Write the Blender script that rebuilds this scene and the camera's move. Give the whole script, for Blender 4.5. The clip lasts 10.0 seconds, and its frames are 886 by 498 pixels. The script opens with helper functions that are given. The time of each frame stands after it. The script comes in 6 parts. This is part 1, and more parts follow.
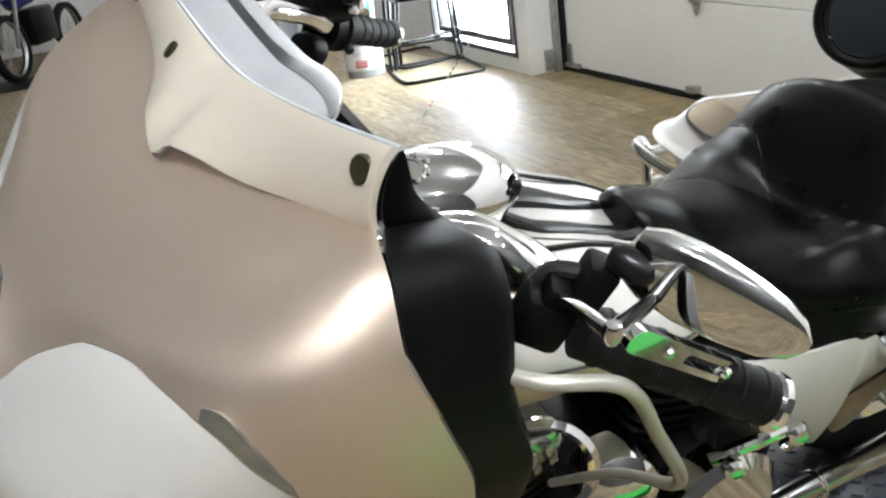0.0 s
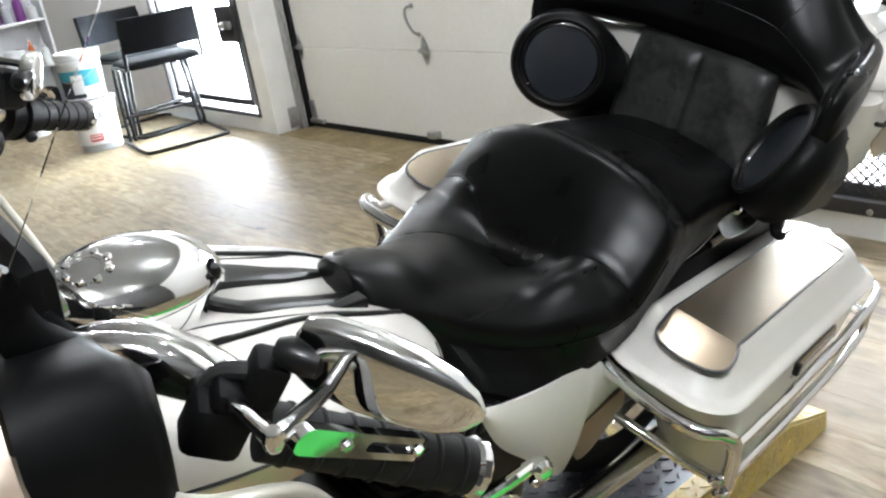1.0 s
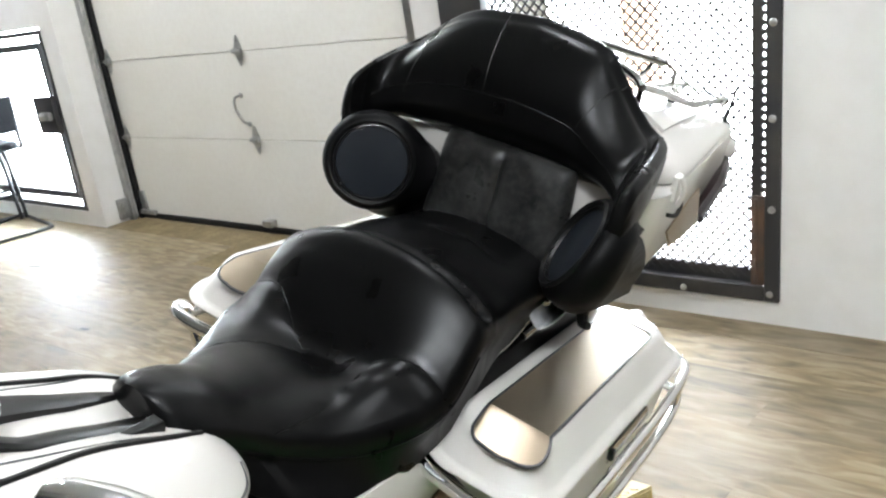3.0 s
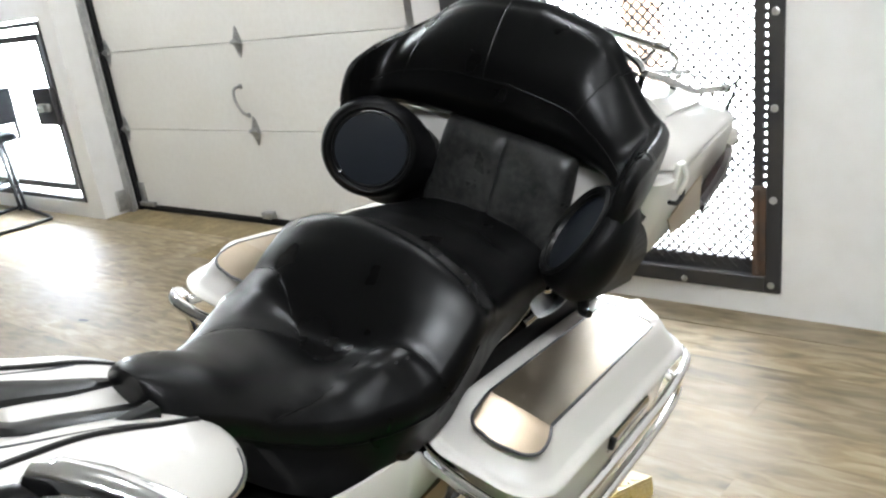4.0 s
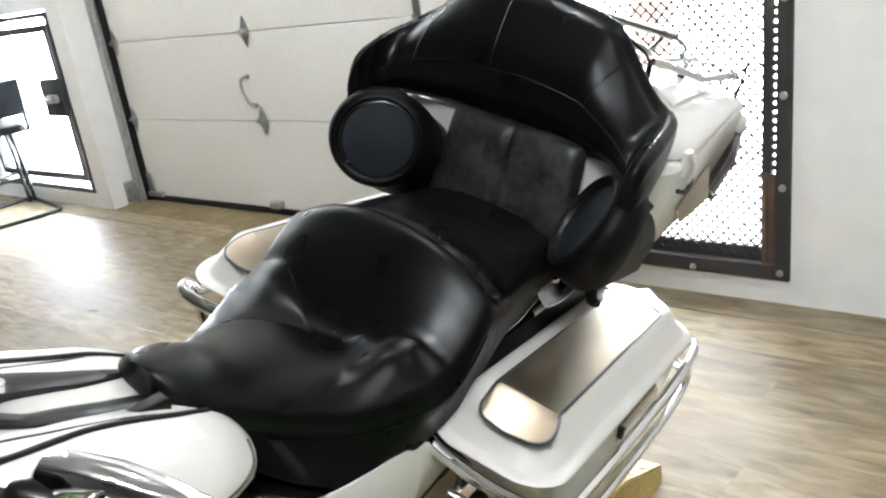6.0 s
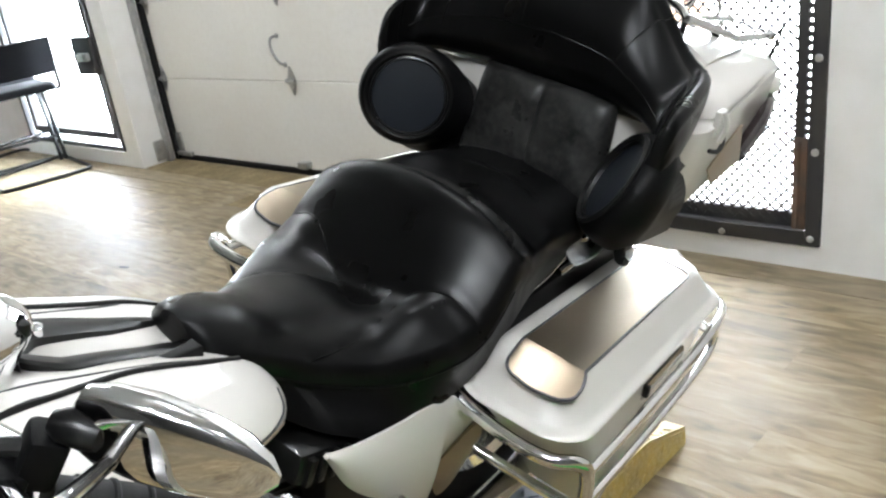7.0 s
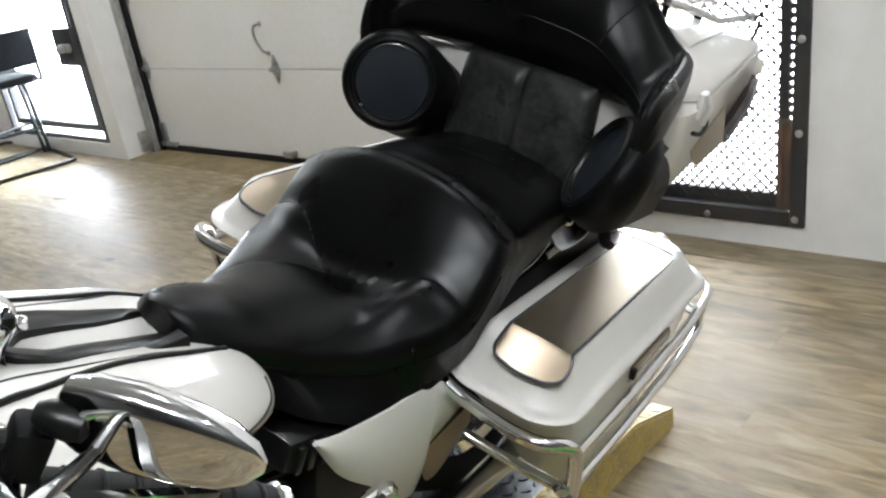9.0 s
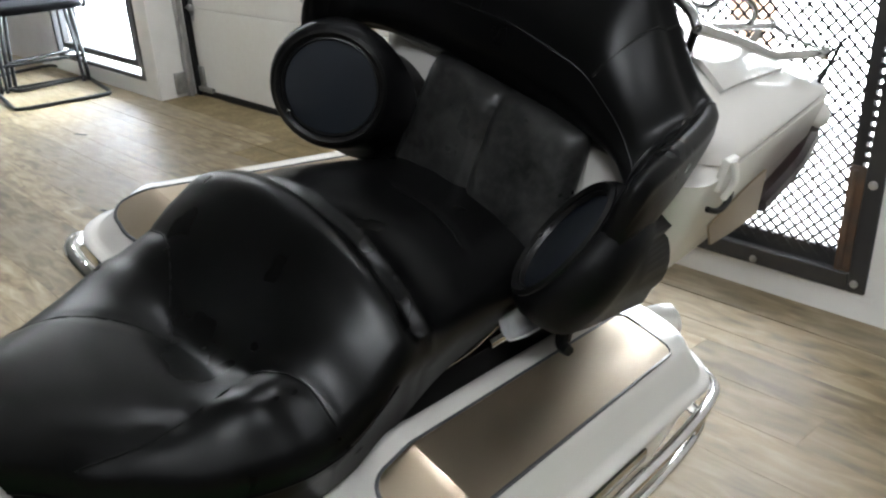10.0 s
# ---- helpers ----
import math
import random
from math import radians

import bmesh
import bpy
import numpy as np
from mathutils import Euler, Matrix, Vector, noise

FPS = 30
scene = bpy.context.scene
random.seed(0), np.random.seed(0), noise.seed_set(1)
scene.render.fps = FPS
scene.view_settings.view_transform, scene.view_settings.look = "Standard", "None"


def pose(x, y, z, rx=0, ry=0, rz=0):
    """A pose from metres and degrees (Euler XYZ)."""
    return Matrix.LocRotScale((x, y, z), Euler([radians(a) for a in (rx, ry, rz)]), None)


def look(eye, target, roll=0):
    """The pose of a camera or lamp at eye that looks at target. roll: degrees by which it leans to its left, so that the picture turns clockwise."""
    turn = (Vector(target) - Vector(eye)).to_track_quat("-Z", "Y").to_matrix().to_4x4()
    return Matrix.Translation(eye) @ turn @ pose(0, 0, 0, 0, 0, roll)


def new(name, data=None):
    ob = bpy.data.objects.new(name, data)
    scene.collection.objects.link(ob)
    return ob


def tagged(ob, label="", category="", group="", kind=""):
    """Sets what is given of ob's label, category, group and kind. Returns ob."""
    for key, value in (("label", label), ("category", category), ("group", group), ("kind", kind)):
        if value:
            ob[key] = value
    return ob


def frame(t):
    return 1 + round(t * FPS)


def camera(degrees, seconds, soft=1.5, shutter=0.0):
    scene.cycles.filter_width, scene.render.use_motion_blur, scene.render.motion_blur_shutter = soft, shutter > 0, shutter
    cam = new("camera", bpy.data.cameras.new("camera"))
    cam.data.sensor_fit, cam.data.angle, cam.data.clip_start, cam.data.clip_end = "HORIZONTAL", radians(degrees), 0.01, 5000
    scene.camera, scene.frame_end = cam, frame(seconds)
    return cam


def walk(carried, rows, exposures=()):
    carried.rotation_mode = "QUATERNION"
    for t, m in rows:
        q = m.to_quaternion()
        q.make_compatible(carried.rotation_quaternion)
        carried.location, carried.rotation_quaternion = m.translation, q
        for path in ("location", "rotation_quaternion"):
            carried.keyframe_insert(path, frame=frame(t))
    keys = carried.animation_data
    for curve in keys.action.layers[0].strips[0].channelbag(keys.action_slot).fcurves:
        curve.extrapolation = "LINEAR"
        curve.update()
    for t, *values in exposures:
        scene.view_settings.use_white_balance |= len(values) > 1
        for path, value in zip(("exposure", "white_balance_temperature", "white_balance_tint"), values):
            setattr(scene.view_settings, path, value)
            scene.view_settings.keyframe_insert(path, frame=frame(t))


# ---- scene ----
cam = camera(52.0, 10.0, soft=2.3)
PATH = [
    (0, (4.209, 2.206, 1.344), (2.477, 2.873, 0.6), -8.0),
    (0.5, (4.21, 2.253, 1.343), (2.572, 3.145, 0.622), -9.2),
    (1, (4.214, 2.294, 1.345), (2.711, 3.406, 0.634), -9.6),
    (1.5, (4.22, 2.317, 1.347), (2.804, 3.556, 0.671), -9.0),
    (2, (4.23, 2.336, 1.354), (2.881, 3.668, 0.716), -8.1),
    (2.5, (4.243, 2.351, 1.372), (2.941, 3.75, 0.784), -8.5),
    (3, (4.247, 2.355, 1.37), (2.95, 3.754, 0.771), -8.7),
    (4.3, (4.237, 2.365, 1.352), (2.941, 3.758, 0.735), -8.7),
    (4.5, (4.243, 2.366, 1.365), (2.945, 3.757, 0.748), -9.2),
    (5, (4.237, 2.365, 1.359), (2.935, 3.749, 0.732), -9.2),
    (6.5, (4.24, 2.359, 1.355), (2.922, 3.72, 0.712), -9.0),
    (7, (4.24, 2.352, 1.346), (2.9, 3.664, 0.649), -9.0),
    (7.5, (4.244, 2.354, 1.347), (2.927, 3.691, 0.656), -8.6),
    (8, (4.253, 2.329, 1.348), (2.92, 3.647, 0.649), -8.8),
    (8.5, (4.263, 2.31, 1.342), (2.955, 3.65, 0.639), -9.0),
    (9, (4.244, 2.353, 1.345), (2.928, 3.671, 0.618), -9.7),
    (9.5, (4.189, 2.599, 1.35), (2.646, 3.687, 0.689), -6.5),
    (10, (4.1, 2.799, 1.322), (2.701, 3.991, 0.534), -3.8),
]
walk(cam, [(t, look(eye, target, roll)) for t, eye, target, roll in PATH], [(0.0, 0.95), (0.5, 1.0), (1.5, 1.08), (2.5, 1.14), (6.5, 1.09), (7.0, 1.03), (8.5, 0.92), (9.0, 0.78), (9.5, 0.64), (10.0, 0.56)])

# ---- world and light ----
world = bpy.data.worlds.new("world")
scene.world = world
world.use_nodes = True
_n = world.node_tree
_sky = _n.nodes.new("ShaderNodeTexSky")
_sky.sky_type = "NISHITA"
_sky.sun_disc = False
_sky.sun_elevation = radians(50)
_sky.sun_rotation = radians(200)
_n.links.new(_sky.outputs[0], _n.nodes["Background"].inputs[0])
_n.nodes["Background"].inputs[1].default_value = 0.12


def area_lamp(name, m, sx, sy, power, colour):
    d = bpy.data.lights.new(name, "AREA")
    d.shape, d.size, d.size_y, d.energy, d.color = "RECTANGLE", sx, sy, power, colour
    ob = new(name, d)
    ob.matrix_world = m
    return ob


# area lamp added in the window opening for its daylight
area_lamp("daylight_window", pose(-2.38, 5.75, 0.72, 90, 0, 180), 1.4, 1.1, 60, (0.76, 0.88, 1.0))

# ---- materials ----


def material(name, colour=(0.5, 0.5, 0.5), rough=0.5, metal=0.0, coat=0.0, grain=None, bump=None, vary=None, spec=0.5):
    """Principled material. grain: (scale, colour2, amount); vary: large patches the same way; bump: (scale, strength, metres)."""
    m = bpy.data.materials.new(name)
    m.use_nodes = True
    nt = m.node_tree
    b = nt.nodes["Principled BSDF"]
    b.inputs["Base Color"].default_value = (*colour, 1)
    b.inputs["Roughness"].default_value = rough
    b.inputs["Metallic"].default_value = metal
    b.inputs["Coat Weight"].default_value = coat
    b.inputs["Coat Roughness"].default_value = 0.04
    b.inputs["Specular IOR Level"].default_value = spec
    tc = nt.nodes.new("ShaderNodeTexCoord")
    last = None
    for layer in (vary, grain):
        if not layer:
            continue
        scale, colour2, amount = layer
        tex = nt.nodes.new("ShaderNodeTexNoise")
        tex.inputs["Scale"].default_value = scale
        tex.inputs["Detail"].default_value = 5
        nt.links.new(tc.outputs["Object"], tex.inputs["Vector"])
        ramp = nt.nodes.new("ShaderNodeMapRange")
        ramp.inputs[1].default_value, ramp.inputs[2].default_value = 0.4, 0.68
        ramp.inputs[4].default_value = amount
        nt.links.new(tex.outputs["Fac"], ramp.inputs[0])
        mix = nt.nodes.new("ShaderNodeMix")
        mix.data_type = "RGBA"
        mix.inputs[6].default_value = (*colour, 1)
        mix.inputs[7].default_value = (*colour2, 1)
        nt.links.new(ramp.outputs[0], mix.inputs[0])
        if last:
            nt.links.new(last.outputs[2], mix.inputs[6])
        last = mix
    if last:
        nt.links.new(last.outputs[2], b.inputs["Base Color"])
    if bump:
        scale, strength, depth = bump
        tex = nt.nodes.new("ShaderNodeTexNoise")
        tex.inputs["Scale"].default_value = scale
        tex.inputs["Detail"].default_value = 4
        nt.links.new(tc.outputs["Object"], tex.inputs["Vector"])
        bm_ = nt.nodes.new("ShaderNodeBump")
        bm_.inputs["Strength"].default_value = strength
        bm_.inputs["Distance"].default_value = depth
        nt.links.new(tex.outputs["Fac"], bm_.inputs["Height"])
        nt.links.new(bm_.outputs[0], b.inputs["Normal"])
    return m


def glow(name, colour, strength):
    m = material(name, colour)
    b = m.node_tree.nodes["Principled BSDF"]
    b.inputs["Emission Color"].default_value = (*colour, 1)
    b.inputs["Emission Strength"].default_value = strength
    return m


def glass(name, colour=(1, 1, 1), rough=0.0):
    m = material(name, colour, rough)
    b = m.node_tree.nodes["Principled BSDF"]
    b.inputs["Transmission Weight"].default_value = 1.0
    b.inputs["IOR"].default_value = 1.1
    return m


# walls out of view, coloured dark so leather and chrome reflect little
BACKWALL = material("dark_unseen_wall", (0.05, 0.049, 0.048), 0.7, vary=(0.7, (0.035, 0.035, 0.034), 0.6), bump=(60, 0.15, 0.002))

def rough_patches(m, scale, lo, hi, detail=4):
    """Uneven gloss: worn and greasy patches."""
    nt = m.node_tree
    tc = nt.nodes.new("ShaderNodeTexCoord")
    tex = nt.nodes.new("ShaderNodeTexNoise")
    tex.inputs["Scale"].default_value = scale
    tex.inputs["Detail"].default_value = detail
    tex.inputs["Roughness"].default_value = 0.65
    nt.links.new(tc.outputs["Object"], tex.inputs["Vector"])
    mr = nt.nodes.new("ShaderNodeMapRange")
    mr.inputs[1].default_value, mr.inputs[2].default_value = 0.35, 0.68
    mr.inputs[3].default_value, mr.inputs[4].default_value = lo, hi
    nt.links.new(tex.outputs["Fac"], mr.inputs[0])
    nt.links.new(mr.outputs[0], nt.nodes["Principled BSDF"].inputs["Roughness"])


WALL = material("wall_paint", (0.80, 0.79, 0.77), 0.6, vary=(0.7, (0.73, 0.71, 0.68), 0.6), grain=(9, (0.68, 0.66, 0.62), 0.3), bump=(60, 0.15, 0.002))
DOORPAINT = material("door_paint", (0.78, 0.765, 0.72), 0.5, vary=(1.2, (0.72, 0.69, 0.63), 0.7), grain=(30, (0.66, 0.63, 0.57), 0.25), bump=(80, 0.12, 0.001))
# ceiling out of view; its grey is set for reflections and bounce
CEIL = material("ceiling_paint", (0.30, 0.30, 0.295), 0.85, vary=(0.5, (0.24, 0.24, 0.235), 0.6))
IRON = material("dark_iron", (0.035, 0.035, 0.038), 0.5, 0.3, vary=(6, (0.06, 0.055, 0.05), 0.8), bump=(70, 0.3, 0.002))
RUST = material("rusty_iron", (0.10, 0.055, 0.03), 0.7, vary=(14, (0.05, 0.04, 0.035), 0.8), bump=(50, 0.4, 0.002))
GALV = material("galvanised_steel", (0.48, 0.48, 0.47), 0.38, 0.9, vary=(25, (0.3, 0.3, 0.3), 0.6))
RUBBER = material("black_rubber", (0.008, 0.008, 0.008), 0.6, bump=(120, 0.3, 0.001), spec=0.25)
LEATHER = material("black_leather", (0.0015, 0.0015, 0.0015), 0.26, vary=(7, (0.003, 0.003, 0.0031), 0.8), bump=(420, 0.18, 0.0007), spec=0.15)
# scuffed leather; its paler patches also hold the pad's grey sheen as colour
WORN = material("worn_sheen_leather", (0.005, 0.005, 0.005), 0.34, vary=(9, (0.030, 0.030, 0.029), 0.7), grain=(75, (0.045, 0.044, 0.043), 0.45), bump=(30, 0.16, 0.003), spec=0.3)
rough_patches(LEATHER, 7, 0.26, 0.37, 3)
rough_patches(WORN, 16, 0.26, 0.5, 7)
PEARL = material("pearl_white_paint", (0.66, 0.635, 0.595), 0.32, 0.0, coat=0.7, vary=(3, (0.69, 0.66, 0.615), 0.6), grain=(900, (0.62, 0.595, 0.56), 0.4))
SILVER = material("champagne_metallic_paint", (0.76, 0.625, 0.515), 0.44, 0.9, coat=0.0, grain=(1100, (0.68, 0.56, 0.46), 0.5))
# same champagne paint as above, base darkened to carry the panels' dark reflections
PANEL = material("darkened_champagne_paint", (0.34, 0.275, 0.20), 0.33, 0.95, coat=0.2, grain=(1100, (0.28, 0.228, 0.17), 0.5))
SILVER.node_tree.nodes["Principled BSDF"].inputs["Coat Roughness"].default_value = 0.22
rough_patches(SILVER, 5, 0.49, 0.57)
CREAM = material("cream_windshield_band", (0.64, 0.57, 0.47), 0.32, coat=0.5, vary=(8, (0.60, 0.53, 0.44), 0.5))
STRIPE = material("grey_pinstripe", (0.04, 0.04, 0.045), 0.35, coat=0.3)
CHROME = material("chrome", (0.82, 0.82, 0.82), 0.05, 1.0)
CHROME2 = material("dull_chrome", (0.6, 0.6, 0.59), 0.2, 1.0, vary=(20, (0.45, 0.44, 0.42), 0.6))
BLACKM = material("black_metal", (0.004, 0.004, 0.004), 0.35, 0.0, coat=0.12, bump=(90, 0.1, 0.001), spec=0.25)
PLASTIC = material("matte_black_plastic", (0.003, 0.003, 0.0032), 0.45, bump=(500, 0.12, 0.0006), spec=0.09)
GRILLE = material("speaker_cloth", (0.007, 0.009, 0.013), 0.34, bump=(900, 0.3, 0.0006), spec=0.4)
ALU = material("cast_aluminium", (0.42, 0.42, 0.41), 0.32, 0.9, vary=(30, (0.3, 0.3, 0.3), 0.5))
FABRIC = material("grey_black_fabric", (0.007, 0.0075, 0.009), 0.9, grain=(260, (0.014, 0.0145, 0.017), 0.7), bump=(300, 0.5, 0.001), spec=0.12)
TUBE = material("black_tube", (0.008, 0.008, 0.009), 0.38, 0.0, coat=0.1, spec=0.3)
YELLOW = material("worn_yellow_paint", (0.55, 0.40, 0.10), 0.42, 0.0, vary=(20, (0.36, 0.28, 0.12), 0.8), grain=(90, (0.62, 0.52, 0.28), 0.6))
DECK = material("dark_blue_deck_paint", (0.018, 0.02, 0.03), 0.35, 0.3, vary=(25, (0.04, 0.04, 0.05), 0.8))
WHITEPL = material("white_plastic", (0.75, 0.76, 0.77), 0.4, vary=(9, (0.68, 0.69, 0.7), 0.5))
GREYPL = material("grey_plastic", (0.36, 0.38, 0.40), 0.4, vary=(9, (0.30, 0.32, 0.34), 0.5))
RED = material("red_print", (0.45, 0.05, 0.05), 0.5)
TEAL = material("teal_cloth", (0.05, 0.30, 0.38), 0.8, bump=(80, 0.4, 0.003))
BLUECLOTH = material("light_blue_cloth", (0.15, 0.42, 0.62), 0.85, bump=(60, 0.5, 0.004))
DAYSKY = glow("overcast_daylight", (0.88, 0.95, 1.0), 18.0)
# outside concrete emits its own brightness instead of being lit by the sky
YARD = glow("glowing_concrete_outside", (0.93, 0.96, 1.0), 0.42)
GREEN = material("green_paint", (0.03, 0.42, 0.05), 0.4, vary=(4, (0.02, 0.33, 0.04), 0.5))
BLUEPAINT = material("blue_bike_plastic", (0.02, 0.02, 0.18), 0.35)
CLEAR = glass("clear_acrylic")
SHIELD = glass("clear_windshield")
SHIELD.node_tree.nodes["Principled BSDF"].inputs["IOR"].default_value = 1.03
BULB = glow("ceiling_bulb", (0.91, 0.955, 1.0), 320)

# ---- mesh helpers ----


def part(name, bm, mat, parent=None, label="", angle=35):
    """One bmesh as one mesh object under a thing or a part."""
    bmesh.ops.recalc_face_normals(bm, faces=bm.faces)
    for f in bm.faces:
        f.smooth = True
    for e in bm.edges:
        if len(e.link_faces) == 2 and e.calc_face_angle(0) > radians(angle):
            e.smooth = False
    me = bpy.data.meshes.new(name)
    bm.to_mesh(me)
    bm.free()
    if mat:
        me.materials.append(mat)
    ob = new(name, me)
    if parent:
        ob.parent = parent
    if label:
        ob["label"] = label
    return ob


def thing(name, m, label, category, group="", kind=""):
    ob = new(name)
    ob.empty_display_size = 0.1
    ob.matrix_world = m
    return tagged(ob, label, category, group, kind)


def box(bm, x0, x1, y0, y1, z0, z1, bevel=0.0, seg=2, m=None):
    r = bmesh.ops.create_cube(bm, size=1)
    v = r["verts"]
    bmesh.ops.scale(bm, vec=(x1 - x0, y1 - y0, z1 - z0), verts=v)
    bmesh.ops.translate(bm, vec=((x0 + x1) / 2, (y0 + y1) / 2, (z0 + z1) / 2), verts=v)
    if bevel:
        es = {e for w in v for e in w.link_edges}
        v = list(bmesh.ops.bevel(bm, geom=list(es), offset=bevel, segments=seg, affect="EDGES", profile=0.5)["verts"])
    if m is not None:
        seen = set(v)
        bmesh.ops.transform(bm, matrix=m, verts=list(seen))
    return bm


def new_box(*a, **k):
    return box(bmesh.new(), *a, **k)


def lathe(profile, seg=32, axis="z", bm=None, m=None):
    """Turns (radius, height) pairs about the z axis; m places the result."""
    bm = bm or bmesh.new()
    rings = []
    for r, h in profile:
        if r < 1e-6:
            rings.append([bm.verts.new((0, 0, h))])
        else:
            rings.append([bm.verts.new((r * math.cos(2 * math.pi * i / seg), r * math.sin(2 * math.pi * i / seg), h)) for i in range(seg)])
    for a, b in zip(rings, rings[1:]):
        for i in range(seg):
            j = (i + 1) % seg
            if len(a) == 1 and len(b) == 1:
                continue
            if len(a) == 1:
                bm.faces.new((a[0], b[i], b[j]))
            elif len(b) == 1:
                bm.faces.new((a[i], a[j], b[0]))
            else:
                bm.faces.new((a[i], a[j], b[j], b[i]))
    if m is not None:
        bmesh.ops.transform(bm, matrix=m, verts=[v for r in rings for v in r])
    return bm


def aim(origin, direction):
    """Pose whose z axis points along direction."""
    return Matrix.Translation(origin) @ Vector(direction).to_track_quat("Z", "Y").to_matrix().to_4x4()


def smooth_line(points, n=8, closed=False):
    """Catmull-Rom through the points."""
    p = [Vector(q) for q in points]
    out = []
    k = len(p)
    for i in range(k if closed else k - 1):
        if closed:
            a, b, c, d = p[(i - 1) % k], p[i], p[(i + 1) % k], p[(i + 2) % k]
        else:
            a, b, c, d = p[max(i - 1, 0)], p[i], p[i + 1], p[min(i + 2, k - 1)]
        for j in range(n):
            t = j / n
            out.append(0.5 * ((2 * b) + (c - a) * t + (2 * a - 5 * b + 4 * c - d) * t * t + (3 * b - a - 3 * c + d) * t ** 3))
    if not closed:
        out.append(p[-1])
    return out


def tube(points, radius, n=8, seg=12, bm=None, closed=False, smooth=True):
    """A round bar along the points; radius may be a list along the given points."""
    bm = bm or bmesh.new()
    line = smooth_line(points, n, closed) if smooth else [Vector(p) for p in points]
    k = len(line)
    rad = [radius] * k if not isinstance(radius, (list, tuple)) else list(np.interp(np.linspace(0, 1, k), np.linspace(0, 1, len(radius)), radius))
    tang = [((line[(i + 1) % k] if closed else line[min(i + 1, k - 1)]) - (line[i - 1] if closed or i else line[0])).normalized() for i in range(k)]
    up = Vector((0, 0, 1)) if abs(tang[0].z) < 0.9 else Vector((1, 0, 0))
    side = tang[0].cross(up).normalized()
    rings = []
    for i in range(k):
        side = (side - tang[i] * side.dot(tang[i])).normalized()
        other = tang[i].cross(side)
        rings.append([bm.verts.new(line[i] + (side * math.cos(2 * math.pi * s / seg) + other * math.sin(2 * math.pi * s / seg)) * rad[i]) for s in range(seg)])
    for a, b in (list(zip(rings, rings[1:])) + ([(rings[-1], rings[0])] if closed else [])):
        for s in range(seg):
            t = (s + 1) % seg
            bm.faces.new((a[s], a[t], b[t], b[s]))
    if not closed:
        bm.faces.new(rings[0])
        bm.faces.new(rings[-1])
    return bm


def loft(rings, closed=True, caps=True, bm=None):
    """Skin over rings of equal length."""
    bm = bm or bmesh.new()
    rv = [[bm.verts.new(tuple(p)) for p in r] for r in rings]
    n = len(rv[0])
    for a, b in zip(rv, rv[1:]):
        for i in range(n if closed else n - 1):
            j = (i + 1) % n
            bm.faces.new((a[i], a[j], b[j], b[i]))
    if caps and closed:
        bm.faces.new(rv[0])
        bm.faces.new(rv[-1])
    return bm


def sheet(f, us, vs, thick=0.0, bm=None):
    """Surface f(u, v) -> point over a grid, with a back face at thick along its normal."""
    bm = bm or bmesh.new()
    grid = [[Vector(f(u, v)) for v in vs] for u in us]
    front = [[bm.verts.new(p) for p in row] for row in grid]
    nu, nv = len(us), len(vs)
    for i in range(nu - 1):
        for j in range(nv - 1):
            bm.faces.new((front[i][j], front[i + 1][j], front[i + 1][j + 1], front[i][j + 1]))
    if thick:
        back = []
        for i in range(nu):
            row = []
            for j in range(nv):
                du = grid[min(i + 1, nu - 1)][j] - grid[max(i - 1, 0)][j]
                dv = grid[i][min(j + 1, nv - 1)] - grid[i][max(j - 1, 0)]
                row.append(bm.verts.new(grid[i][j] + du.cross(dv).normalized() * thick))
            back.append(row)
        for i in range(nu - 1):
            for j in range(nv - 1):
                bm.faces.new((back[i][j], back[i][j + 1], back[i + 1][j + 1], back[i + 1][j]))
        for i in range(nu - 1):
            bm.faces.new((front[i][0], back[i][0], back[i + 1][0], front[i + 1][0]))
            bm.faces.new((front[i][-1], front[i + 1][-1], back[i + 1][-1], back[i][-1]))
        for j in range(nv - 1):
            bm.faces.new((front[0][j], front[0][j + 1], back[0][j + 1], back[0][j]))
            bm.faces.new((front[-1][j], back[-1][j], back[-1][j + 1], front[-1][j + 1]))
    return bm


def prism(outline, z0, z1, bevel=0.0, bm=None, seg=3):
    """Outline in x and y, raised from z0 to z1."""
    bm = bm or bmesh.new()
    lo = [bm.verts.new((x, y, z0)) for x, y in outline]
    hi = [bm.verts.new((x, y, z1)) for x, y in outline]
    n = len(lo)
    bm.faces.new(lo)
    top = bm.faces.new(hi)
    for i in range(n):
        j = (i + 1) % n
        bm.faces.new((lo[i], lo[j], hi[j], hi[i]))
    if bevel:
        bmesh.ops.bevel(bm, geom=list(top.edges), offset=bevel, segments=seg, affect="EDGES", profile=0.5)
    return bm


def rounded(x0, x1, y0, y1, r, n=6):
    out = []
    for cx, cy, a0 in ((x1 - r, y1 - r, 0), (x0 + r, y1 - r, 90), (x0 + r, y0 + r, 180), (x1 - r, y0 + r, 270)):
        for i in range(n + 1):
            a = radians(a0 + 90 * i / n)
            out.append((cx + r * math.cos(a), cy + r * math.sin(a)))
    return out


def lerp(x, xs, ys):
    return float(np.interp(x, xs, ys))


